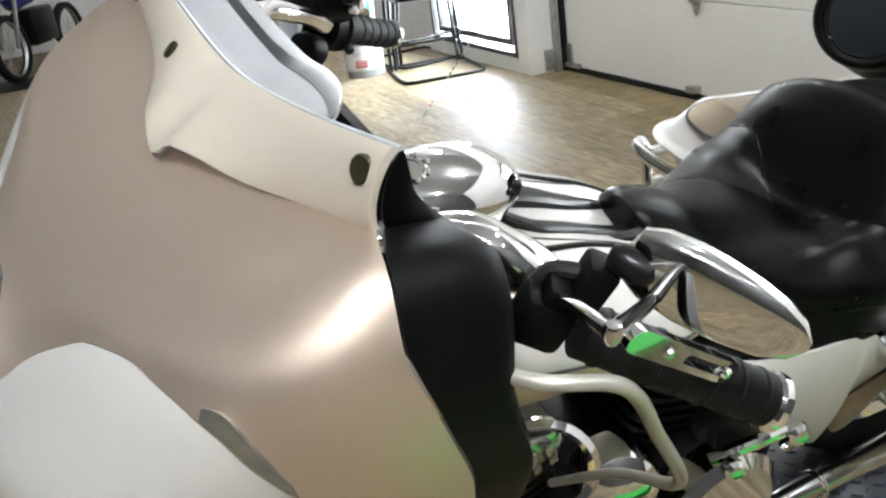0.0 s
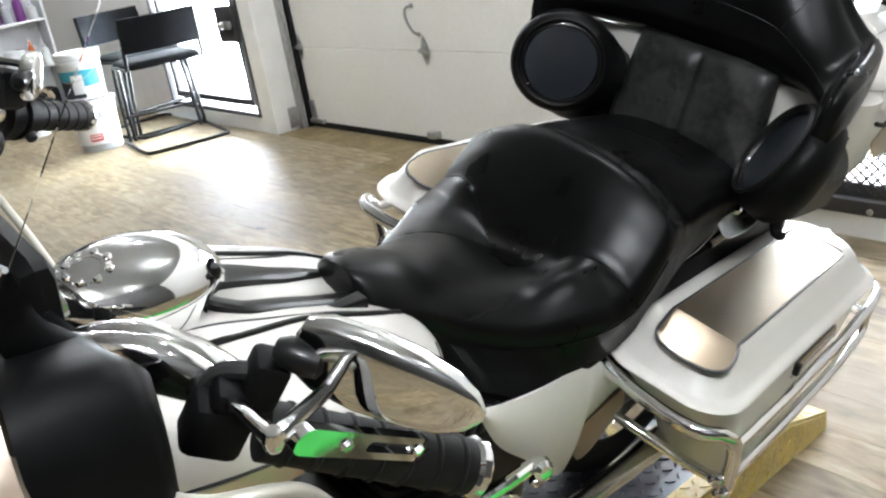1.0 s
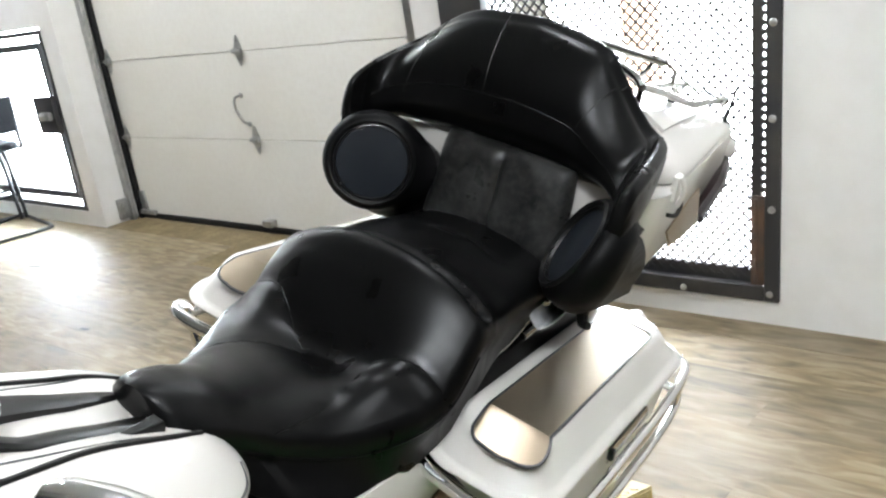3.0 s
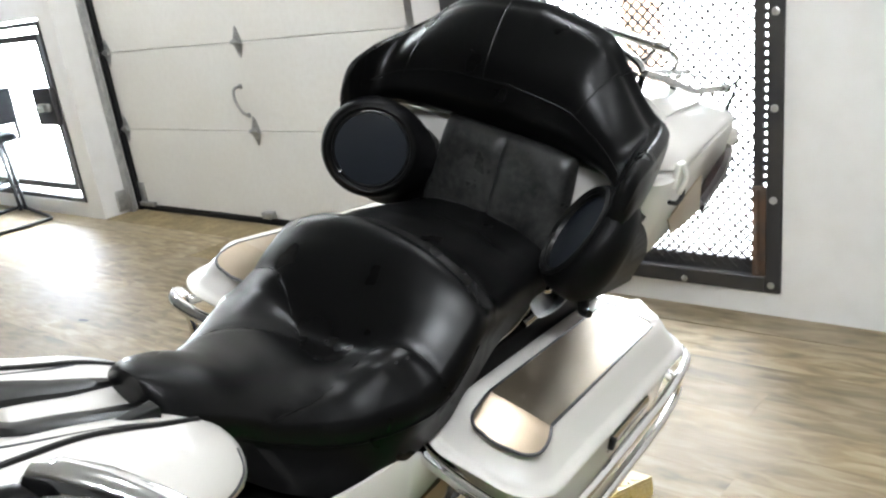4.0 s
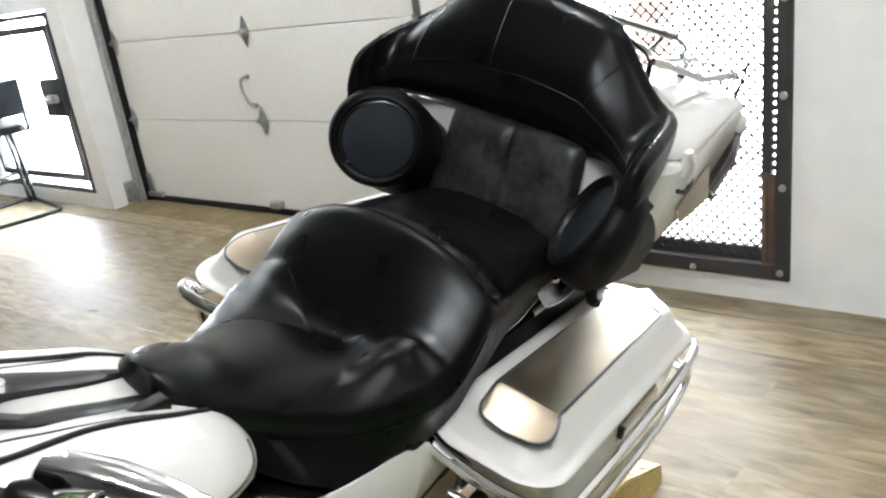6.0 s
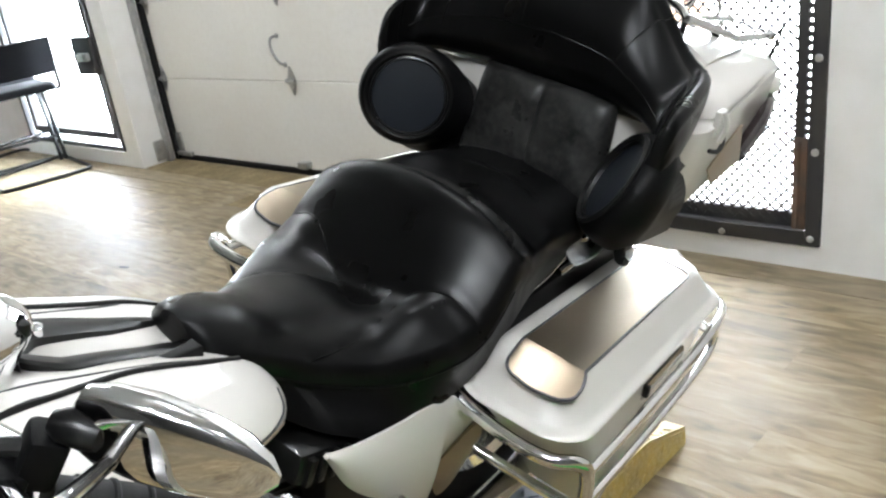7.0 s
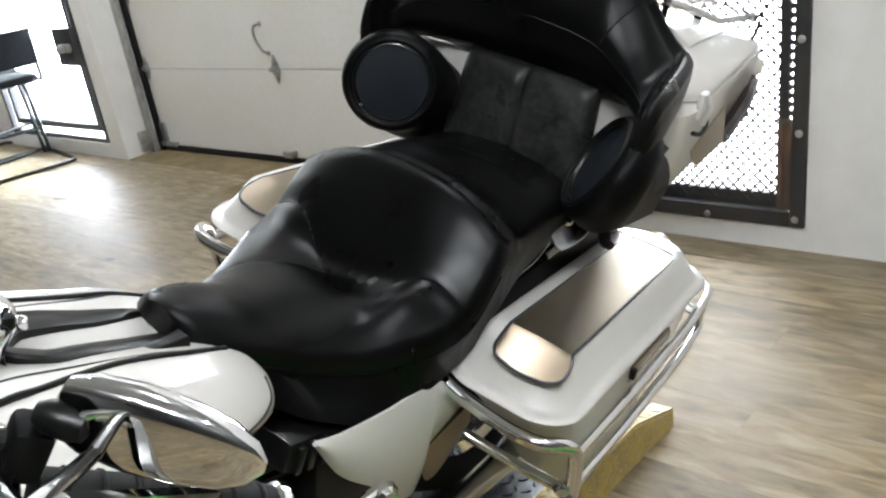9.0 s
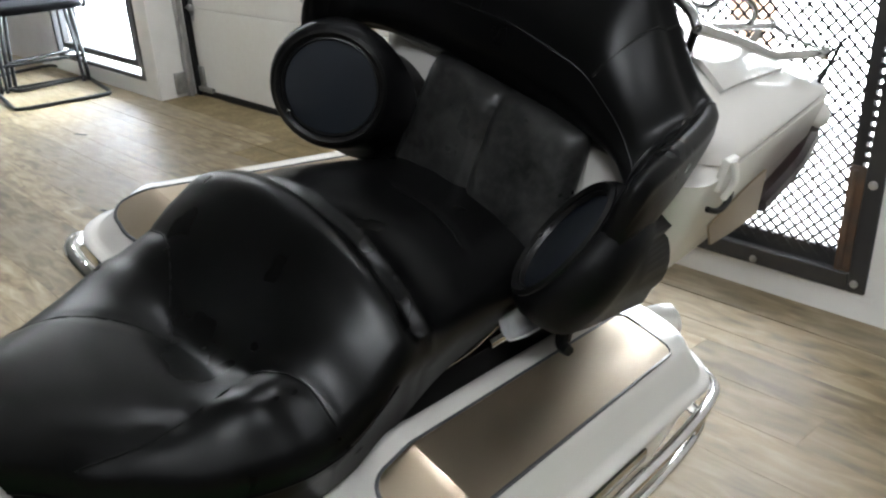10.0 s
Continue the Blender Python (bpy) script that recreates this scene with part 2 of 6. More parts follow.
def soft(x, xs, ys):
    """Smooth curve through a table of values."""
    xs, ys = np.asarray(xs, float), np.asarray(ys, float)
    x = min(max(x, xs[0]), xs[-1])
    i = int(np.clip(np.searchsorted(xs, x) - 1, 0, len(xs) - 2))
    h = xs[i + 1] - xs[i]
    d = np.diff(ys) / np.diff(xs)
    def slope(k):
        if k == 0:
            return d[0]
        if k == len(xs) - 1:
            return d[-1]
        return 0.0 if d[k - 1] * d[k] <= 0 else 2 * d[k - 1] * d[k] / (d[k - 1] + d[k])
    t = (x - xs[i]) / h
    return float((2 * t ** 3 - 3 * t ** 2 + 1) * ys[i] + (t ** 3 - 2 * t ** 2 + t) * h * slope(i) + (-2 * t ** 3 + 3 * t ** 2) * ys[i + 1] + (t ** 3 - t ** 2) * h * slope(i + 1))


# ---- the room ----
WY = 5.235          # inner face of the front wall
DY = 5.50           # face of the garage door
X0, X1, Y0, H = -8.6, 6.4, -3.2, 3.3


def structure(name, bm, mat, label, category):
    return tagged(part(name, bm, mat), label, category, kind="structure")


floor_base = structure("floor", new_box(X0 - 0.2, X1 + 0.2, Y0 - 0.2, DY + 0.12, -0.2, -0.004), material("floor_gap", (0.24, 0.18, 0.11), 0.8, vary=(3, (0.05, 0.04, 0.03), 0.6)), "wood-look plank floor worn pale, with a soft sheen", "floor")
structure("ceiling", new_box(X0 - 0.2, X1 + 0.2, Y0 - 0.2, DY + 0.5, H, H + 0.2), CEIL, "unseen shop ceiling, grey chosen to dim reflections", "ceiling")
wall = bmesh.new()
T = DY + 0.12
for a, b, z0, z1 in ((X0, -3.13, 0, H), (-3.13, -1.64, 0, 0.1), (-3.13, -1.64, 1.34, H), (-1.64, -1.443, 0, H), (-1.443, 1.60, 2.25, H),
                     (1.60, 1.84, 0, H), (1.84, 3.10, 0, 0.088), (1.84, 3.10, 2.2, H), (3.10, X1, 0, H)):
    box(wall, a, b, WY, T, z0, z1)
box(wall, 1.442, 1.598, DY - 0.03, T - 0.002, 0, 2.248)
structure("wall_north", wall, WALL, "white painted front wall with door and window openings", "wall")
structure("wall_west", new_box(X0 - 0.2, X0, Y0, T, 0, H), WALL, "white painted side wall", "wall")
structure("wall_east", new_box(X1, X1 + 0.2, Y0, T, 0, H), BACKWALL, "unseen side wall toned dark to limit reflections", "wall")
structure("wall_south", new_box(X0, X1, Y0 - 0.2, Y0, 0, H), BACKWALL, "unseen back wall toned dark to limit reflections", "wall")

# daylight outside the openings
bd = bmesh.new()
box(bd, -11.0, -0.6, 7.4, 7.45, -0.3, 3.0)
box(bd, 0.8, 5.2, 7.4, 7.45, -0.3, 3.4)
structure("backdrop", bd, DAYSKY, "washed-out white daylight outside the openings", "backdrop")
structure("ground", new_box(-11.0, 5.2, DY + 0.14, 7.4, -0.06, -0.03), YARD, "concrete yard outside the openings, glowing in place of daylight", "ground")

# garage door
gd = thing("garage_door", pose(0, 0, 0), "cream white sectional garage door, closed, with steel hinges", "garage door")
SECT = [0.035, 0.56, 1.062, 1.565, 2.07, 2.4]
for z0, z1 in zip(SECT, SECT[1:]):
    part("panel", new_box(-1.385, 1.385, DY, DY + 0.05, z0, z1 - 0.004, bevel=0.003, seg=1), DOORPAINT, gd)
# unseen sheet added behind the panels to stop light leaking through their gaps
part("light_block", new_box(-1.44, 1.398, DY + 0.052, DY + 0.075, 0.0, 2.4), DOORPAINT, gd)
part("seal", new_box(-1.385, 1.385, DY - 0.012, DY + 0.05, 0.0, 0.035, bevel=0.006), RUBBER, gd, "black rubber bottom seal")


def hinge(x, z, turned=0):
    bm = bmesh.new()
    m = pose(x, DY - 0.004, z)
    outl = [(0, -0.085), (0.012, -0.07), (0.034, -0.012), (0.034, 0.012), (0.012, 0.07), (0, 0.085), (-0.012, 0.07), (-0.034, 0.012), (-0.034, -0.012), (-0.012, -0.07)]
    prism(outl, 0, 0.004, bm=bm)
    bmesh.ops.transform(bm, matrix=m @ pose(0, 0, 0, 90, 0, 0), verts=bm.verts)
    tube([(x - 0.04, DY - 0.018, z), (x + 0.04, DY - 0.018, z)], 0.011, n=1, bm=bm, seg=8, smooth=False)
    box(bm, x - 0.02, x + 0.02, DY - 0.026, DY - 0.004, z - 0.018, z + 0.018, bevel=0.004)
    for dz in (-0.055, 0.055):
        lathe([(0.009, 0), (0.007, 0.006), (0, 0.008)], 8, bm=bm, m=aim((x, DY - 0.008, z + dz), (0, -1, 0)))
    return part("hinge", bm, GALV, gd, "galvanised steel hinge")


for z in SECT[1:4]:
    for x in (-1.35, 0.035, 1.36):
        hinge(x, z)
hb = tube([(-0.03, DY, 0.815), (-0.035, DY - 0.045, 0.805), (-0.036, DY - 0.05, 0.745), (-0.012, DY - 0.035, 0.675), (-0.004, DY, 0.65)], 0.0075)
for p in ((-0.03, DY, 0.815), (-0.004, DY, 0.65)):
    lathe([(0.016, 0), (0.014, 0.006), (0, 0.007)], 12, bm=hb, m=aim(p, (0, -1, 0)))
part("handle", hb, GALV, gd, "steel pull handle")
for sx in (-1, 1):
    br = new_box(sx * 1.36 - 0.045, sx * 1.36 + 0.045, DY - 0.012, DY - 0.001, 0.03, 0.19, bevel=0.004)
    box(br, sx * 1.36 - 0.045, sx * 1.36 + 0.12 * -sx + 0.0, DY - 0.03, DY - 0.002, 0.03, 0.06, bevel=0.004) if sx > 0 else box(br, sx * 1.36 - 0.02, sx * 1.36 + 0.15, DY - 0.03, DY - 0.002, 0.03, 0.06, bevel=0.004)
    part("bottom_bracket", br, GALV, gd, "galvanised bottom corner bracket")
stop_ = new_box(-0.02, 0.06, DY - 0.05, DY - 0.001, 0.045, 0.085, bevel=0.004)
part("latch", stop_, GALV, gd, "small steel slide latch")
for sx in (-1, 1):
    tr = thing("door_track", pose(0, 0, 0), "galvanised vertical roller track beside the garage door", "door track")
    bm = new_box(sx * 1.415 - 0.022, sx * 1.415 + 0.022, DY - 0.085, DY - 0.078, 0, 2.3)
    box(bm, sx * 1.415 - 0.026, sx * 1.415 - 0.02, DY - 0.085, DY - 0.03, 0, 2.3)
    box(bm, sx * 1.415 + 0.02, sx * 1.415 + 0.026, DY - 0.085, DY - 0.06, 0, 2.3)
    part("rail", bm, GALV, tr)
    part("weather_strip", new_box(sx * 1.40 - 0.022, sx * 1.40 + 0.022, DY - 0.028, DY - 0.002, 0, 2.3), RUBBER, tr, "black rubber weather strip")
    bm = new_box(sx * 1.43 - 0.012, sx * 1.43 + 0.008, DY - 0.16, DY - 0.08, 0.02, 0.16, bevel=0.004)
    for z in (0.05, 0.12):
        lathe([(0.012, 0), (0.012, 0.01), (0, 0.012)], 6, bm=bm, m=aim((sx * 1.418, DY - 0.13, z), (-sx, 0, 0)))
    part("bracket", bm, GALV, tr)


def bar_frame(bm, x0, x1, z0, z1, w, y0, y1):
    box(bm, x0, x0 + w, y0, y1, z0, z1, bevel=0.003, seg=1)
    box(bm, x1 - w, x1, y0, y1, z0, z1, bevel=0.003, seg=1)
    box(bm, x0 + w, x1 - w, y0, y1, z0, z0 + w, bevel=0.003, seg=1)
    box(bm, x0 + w, x1 - w, y0, y1, z1 - w, z1, bevel=0.003, seg=1)
    return bm


def bolt(parent, x, y, z, r=0.011):
    return part("bolt", lathe([(r, 0), (r, 0.005), (r * 0.7, 0.008), (0, 0.009)], 10, m=aim((x, y, z), (0, -1, 0))), GALV, parent, "bright steel bolt head")


# security window with an inner opening frame and a lock box
gw = thing("window_gate", pose(0, 0, 0), "dark steel framed window gate in white wall, bright outside", "window")
part("outer_frame", bar_frame(bmesh.new(), -3.135, -1.628, 0.107, 1.325, 0.032, WY - 0.012, WY + 0.03), IRON, gw)
part("inner_frame", bar_frame(bmesh.new(), -3.03, -1.70, 0.185, 1.245, 0.045, WY + 0.0, WY + 0.05), IRON, gw)
part("lock_box", new_box(-1.90, -1.64, WY - 0.05, WY - 0.014, 0.65, 0.90, bevel=0.006), IRON, gw, "dark steel lock plate")
lk = new_box(-1.80, -1.66, WY - 0.085, WY - 0.05, 0.745, 0.80, bevel=0.012)
lathe([(0.025, 0), (0.025, 0.03), (0.018, 0.04), (0, 0.042)], 16, bm=lk, m=aim((-1.73, WY - 0.085, 0.772), (0, -1, 0)))
part("latch", lk, ALU, gw, "worn aluminium slide latch")
part("pane", new_box(-3.0, -1.73, WY + 0.02, WY + 0.026, 0.22, 1.21), CLEAR, gw).visible_shadow = False

# steel gate with expanded mesh
gm = thing("mesh_gate", pose(0, 0, 0), "dark steel gate with expanded metal mesh, bright outside", "gate")
GS = 0.045          # sideways shear of the gate's right side per metre of height


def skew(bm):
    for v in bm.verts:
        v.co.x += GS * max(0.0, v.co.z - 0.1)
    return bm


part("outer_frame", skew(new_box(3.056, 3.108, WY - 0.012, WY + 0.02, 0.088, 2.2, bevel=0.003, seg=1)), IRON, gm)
part("outer_frame", new_box(1.84, 1.915, WY - 0.012, WY + 0.02, 0.088, 2.2, bevel=0.003, seg=1), IRON, gm)
part("outer_frame", new_box(1.915, 3.056, WY - 0.012, WY + 0.02, 0.088, 0.144, bevel=0.003, seg=1), IRON, gm)
part("outer_frame", new_box(1.915, 3.14, WY - 0.010, WY + 0.018, 2.125, 2.2, bevel=0.003, seg=1), IRON, gm)
part("inner_frame", new_box(1.915, 3.03, WY + 0.036, WY + 0.05, 0.10, 0.190, bevel=0.003, seg=1), IRON, gm)
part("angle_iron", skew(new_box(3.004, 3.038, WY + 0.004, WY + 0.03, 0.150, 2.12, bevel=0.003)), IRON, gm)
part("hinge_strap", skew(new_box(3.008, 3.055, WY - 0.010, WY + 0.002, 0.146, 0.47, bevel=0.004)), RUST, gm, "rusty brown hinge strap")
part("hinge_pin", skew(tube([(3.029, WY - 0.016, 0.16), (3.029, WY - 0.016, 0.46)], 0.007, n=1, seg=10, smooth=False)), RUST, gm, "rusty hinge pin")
z = 0.48
while z < 2.1:
    part("spacer", skew(new_box(3.038, 3.056, WY + 0.004, WY + 0.012, z, z + 0.017)), IRON, gm)
    z += 0.029
for z in (0.425, 0.735, 1.04, 1.35):
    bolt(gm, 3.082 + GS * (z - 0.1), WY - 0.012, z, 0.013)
for x, z in ((2.0, 0.112), (2.38, 0.112), (2.757, 0.106), (3.078, 0.118)):
    bolt(gm, x, WY - 0.012, z, 0.012)


def mesh_lattice(x0, x1, z0, z1, y, w, h):
    """Diamond strands of expanded metal."""
    bm = bmesh.new()
    nx, nz = int((x1 - x0) / w), int((z1 - z0) / h)
    t, d = 0.0042, 0.003
    for i in range(nx):
        for j in range(nz):
            cx, cz = x0 + (i + 0.5 + 0.5 * (j % 2)) * w, z0 + (j + 0.5) * h
            for s in (-1, 1):
                a = Vector((cx - s * w / 4 - w * 0.25, y, cz - h / 2 * 1.0)) if False else Vector((cx + s * w / 2, y + 0.002, cz - h / 2))
                b = Vector((cx, y - 0.002, cz + h / 2))
                n = Vector((-(b - a).z, 0, (b - a).x)).normalized() * t
                q = [bm.verts.new(p) for p in (a - n, b - n, b + n, a + n)]
                r = [bm.verts.new(p + Vector((0, d, 0))) for p in (a - n, b - n, b + n, a + n)]
                bm.faces.new(q)
                bm.faces.new(r[::-1])
                bm.faces.new((q[0], q[1], r[1], r[0]))
                bm.faces.new((q[3], r[3], r[2], q[2]))
    return bm


me_ = part("mesh_panel", mesh_lattice(1.90, 3.02, 0.15, 2.14, WY + 0.032, 0.040, 0.020), IRON, gm, "expanded steel mesh")
me_["kind"] = "stuff"
lb = new_box(1.80, 2.02, WY - 0.06, WY - 0.013, 1.08, 1.30, bevel=0.008)
part("lock_box", lb, IRON, gm, "dark steel lock box")

# ---- the motorcycle: local x to its left, y to its rear, z up ----
LEAN, YAW = 17.5, 3.5
BIKE = Matrix.Translation((2.927, 3.559, 0.10)) @ Matrix.Rotation(radians(YAW), 4, "Z") @ Matrix.Rotation(radians(LEAN), 4, "Y")
bike = thing("motorcycle", BIKE, "pearl white touring motorcycle with black leather seat on its side stand", "motorcycle")

# seat
SY = [-0.728, -0.715, -0.685, -0.62, -0.54, -0.46, -0.38, -0.30, -0.22, -0.12, 0.0, 0.08, 0.13]
SW = [0.044, 0.066, 0.080, 0.096, 0.138, 0.180, 0.208, 0.214, 0.205, 0.188, 0.178, 0.170, 0.150]
SZY = [-0.765, -0.72, -0.66, -0.58, -0.50, -0.43, -0.38, -0.33, -0.28, -0.235, -0.205, -0.185, -0.165, -0.12, 0.0, 0.08, 0.13]
SZ = [0.845, 0.862, 0.846, 0.803, 0.775, 0.764, 0.772, 0.804, 0.852, 0.884, 0.882, 0.868, 0.862, 0.858, 0.835, 0.822, 0.810]
SDY = [-0.765, -0.7, -0.6, -0.5, -0.4, -0.3, -0.22, -0.1, 0.13]
SD = [0.03, 0.045, 0.05, 0.045, 0.035, 0.06, 0.06, 0.05, 0.04]
SBY = [-0.765, -0.70, -0.60, -0.48, -0.38, -0.28, -0.15, 0.13]
SB = [0.79, 0.745, 0.675, 0.632, 0.63, 0.655, 0.70, 0.735]
SEAMS = [[(-0.21, -0.318), (-0.15, -0.33), (-0.09, -0.36), (-0.03, -0.40)], [(0.095, -0.368), (0.15, -0.342), (0.21, -0.335)],
         [(-0.155, -0.55), (-0.10, -0.475), (-0.06, -0.43), (-0.02, -0.402)], [(0.098, -0.372), (0.106, -0.43), (0.114, -0.51), (0.106, -0.585)],
         [(-0.19, -0.200), (-0.1, -0.198), (0.0, -0.200), (0.1, -0.208), (0.19, -0.215)],
         [(-0.03, -0.052), (0.035, -0.046), (0.08, -0.05), (0.115, -0.06)]]
SEAM_LINES = [[np.array([(q.x, q.y) for q in smooth_line([(x, y, 0) for x, y in s], 10)]), d] for s, d in zip(SEAMS, (0.004, 0.005, 0.0035, 0.0035, 0.018, 0.003))]


def seat_top(t, y):
    """Height of the seat at the fraction t of its half width."""
    w = soft(y, SY, SW)
    z = soft(y, SZY, SZ)
    drop = soft(y, SDY, SD)
    side = abs(t)
    z -= drop * side ** 2.6
    # bolster wraps forward at the hips
    z += 0.010 * math.exp(-((y + 0.39) / 0.10) ** 2) * math.exp(-((side - 0.72) / 0.28) ** 2)
    x = t * w
    # deep hollow under the tailbone, and the stuffed bulge beside it
    z -= 0.027 * math.exp(-((x - 0.0) / 0.100) ** 2 - ((y + 0.378) / 0.052) ** 2)
    z += 0.015 * math.exp(-((x - 0.135) / 0.040) ** 2 - ((y + 0.405) / 0.045) ** 2)
    p = np.array([t * w, y])
    for line, depth in SEAM_LINES:
        d2 = ((line - p) ** 2).sum(1).min()
        wd = 0.006 if depth < 0.01 else 0.013
        z -= depth * math.exp(-d2 / wd ** 2)
    # small puckers by the left seam
    z += 0.0011 * math.sin((t * w + 0.25 * y) * 300) * math.exp(-((t * w - 0.135) / 0.030) ** 2 - ((y + 0.415) / 0.035) ** 2)
    return z


def seat_ring(y):
    w, zb = soft(y, SY, SW), soft(y, SBY, SB)
    pts = []
    K = 30
    ze = {}
    for s in (-1, 1):
        ze[s] = seat_top(s * 1.0, y)
    side = [(1.0, 0.0), (1.035, -0.018), (1.04, -0.04), (1.02, -0.065)]
    def skirt(s):
        out = [(s * w * k, ze[s] + dz) for k, dz in side if ze[s] + dz > zb + 0.012]
        out = out[:4]
        while len(out) < 4:
            out.append((s * w * 1.02, (out[-1][1] if out else ze[s]) * 0.5 + (zb + 0.01) * 0.5))
        fl = soft(y, [-0.745, -0.68, -0.60, -0.52, -0.40, -0.28, -0.18, 0.13], [0.05, 0.085, 0.165, 0.20, 0.205, 0.20, 0.175, 0.15])
        fl = max(fl, w * 0.97)
        out[-1] = (s * (0.35 * w * 1.03 + 0.65 * fl), out[-1][1])
        return out + [(s * fl, zb), (s * w * 0.6, zb - 0.004)]
    left = skirt(1)
    right = skirt(-1)
    pts += [(x, y, z) for x, z in reversed(right)]
    for i in range(1, K):
        t = -1 + 2 * i / K
        t = math.copysign(abs(t) ** 0.85, t)
        pts.append((t * w, y, seat_top(t, y)))
    pts += [(x, y, z) for x, z in left]
    return pts


seat = part("seat", loft([seat_ring(y) for y in np.linspace(-0.728, 0.13, 130)]), LEATHER, bike, "black leather two-up seat with stitched seams", angle=60)
for s in SEAMS[:4] + SEAMS[5:]:
    line = smooth_line([(x, y, 0) for x, y in s], 8)
    part("seam", tube([(q.x, q.y, seat_top(q.x / soft(q.y, SY, SW), q.y) + 0.0005) for q in line], 0.0014, n=1, seg=6), LEATHER, seat, "stitched seam piping")

edge_ = []
for y in np.linspace(-0.66, -0.26, 30):
    edge_.append((soft(y, SY, SW) * 1.045 + 0.001, y, seat_top(1.0, y) - 0.030))
part("seam", tube(edge_, 0.0015, n=1, seg=6), LEATHER, seat, "stitched perimeter seam")

# passenger backrest pad
def cushion(u, v, side):
    """A stuffed pad lying in its own x and z; side -1 faces the rider."""
    f = (max(0, 1 - abs(u) ** 5) * max(0, 1 - abs(v) ** 5)) ** 0.45
    y = side * 0.036 * f
    if side < 0:
        y += 0.009 * math.exp(-(u / 0.045) ** 2) * f
        y += 0.0014 * math.sin(9 * v + 5 * u * u + 2 * math.sin(7 * u)) * f + 0.0007 * math.sin(17 * u + 6 * v * v) * f
    return (0.152 * u * (1 - 0.06 * v), y, 0.105 * v)


pad_ = sheet(lambda u, v: cushion(u, v, -1), np.linspace(-1, 1, 49), np.linspace(-1, 1, 31))
sheet(lambda u, v: cushion(u, v, 1), np.linspace(-1, 1, 49), np.linspace(-1, 1, 31), bm=pad_)
bmesh.ops.remove_doubles(pad_, verts=pad_.verts, dist=0.0005)
bmesh.ops.transform(pad_, matrix=pose(0.0115, 0.093, 0.868, -14, 0, 0), verts=pad_.verts)
part("backrest", pad_, WORN, bike, "creased worn leather passenger backrest", angle=70)

# wrap-around backrest of the trunk
WPATH = [(-0.296, -0.005), (-0.292, 0.028), (-0.270, 0.072), (-0.215, 0.098), (-0.12, 0.116), (0, 0.122), (0.12, 0.116), (0.212, 0.096), (0.264, 0.052), (0.287, -0.005), (0.296, -0.045)]
WOUT = [(-0.318, 0.0), (-0.313, 0.07), (-0.275, 0.200), (-0.215, 0.212), (-0.13, 0.215), (0, 0.217), (0.13, 0.215), (0.215, 0.212), (0.275, 0.200), (0.313, 0.06), (0.322, -0.036)]
WLINE = smooth_line([(x, y, 0) for x, y in WPATH], 10)
WBACK = smooth_line([(x, y, 0) for x, y in WOUT], 10)
wrap_rings = []
for i, q in enumerate(WLINE):
    n, dp = (WBACK[i] - q).normalized(), (WBACK[i] - q).length   # away from the rider
    s = abs(i / (len(WLINE) - 1) * 2 - 1)   # 1 at the arm tips, 0 in the middle
    right = q.x < 0
    zb = soft(s, [0, 0.45, 0.7, 1], [0.958, 0.958, 0.950, 0.945] if right else [0.958, 0.956, 0.946, 0.925])
    zo = soft(s, [0, 0.5, 0.62, 0.76, 0.9, 1], [0.956, 0.965, 0.985, 0.975, 0.955, 0.945] if right else [0.956, 0.968, 0.995, 0.958, 0.940, 0.928])
    zt = soft(s, [0, 0.2, 0.3, 0.4, 0.5, 0.6, 0.8, 0.92, 1], [1.198, 1.186, 1.171, 1.147, 1.121, 1.098, 1.058, 1.034, 0.995] if right else [1.198, 1.174, 1.126, 1.083, 1.055, 1.046, 1.040, 1.028, 0.985])
    # the stuffed front: a roll along the foot, then a face leaning back to the crest
    h = zt - zb
    k = soft(s, [0, 0.45, 0.66, 1], [1, 1, 0.5, 0.2])
    lean_ = soft(s, [0, 0.5, 0.72, 1], [0.80, 0.80, 0.34, 0.28])
    prof = [(0.024, zb - 0.002), (0.004, zb + 0.008), (-0.010, zb + 0.10 * h), (-0.018 * k - 0.004, zb + 0.22 * h), (-0.016 * k - 0.002, zb + 0.34 * h)]
    for f_ in (0.46, 0.58, 0.70, 0.82, 0.91):
        prof.append((-0.014 * k + (lean_ * dp + 0.014 * k) * ((f_ - 0.36) / 0.64) ** 1.9, zb + f_ * h))
    prof += [((lean_ - 0.08) * dp, zt - 0.012), ((0.35 + 0.64 * lean_) * dp, zt - 0.001), (0.97 * dp, zt - 0.008), (dp, zt - 0.022), (dp + 0.002, zo + 0.4 * (zt - zo)), (dp - 0.004, zo + 0.008), (0.82 * dp, zo - 0.002)]
    if s > 0.93:
        f_ = ((s - 0.93) / 0.07) ** 2
        prof = [(0.014 + (o - 0.014) * (1 - 0.45 * f_), (zb + zt) / 2 + (z - (zb + zt) / 2) * (1 - 0.30 * f_)) for o, z in prof]
    prof = smooth_line([(o, z, 0) for o, z in prof], 3, closed=True)
    wrap_rings.append([q + n * p.x + Vector((0, 0, p.y)) for p in prof])
wrap = part("wrap_backrest", loft(wrap_rings), LEATHER, bike, "padded black leather wrap-around trunk backrest", angle=60)
# stitched seams over the pillow
NR = len(wrap_rings) - 1


def wrap_at(f, k):
    """Point of the backrest at the fraction f along it and the step k up its face."""
    i, j = f * NR, int(k)
    a_, b_ = wrap_rings[int(i)][j], wrap_rings[min(int(i) + 1, NR)][j]
    return a_.lerp(b_, i - int(i))


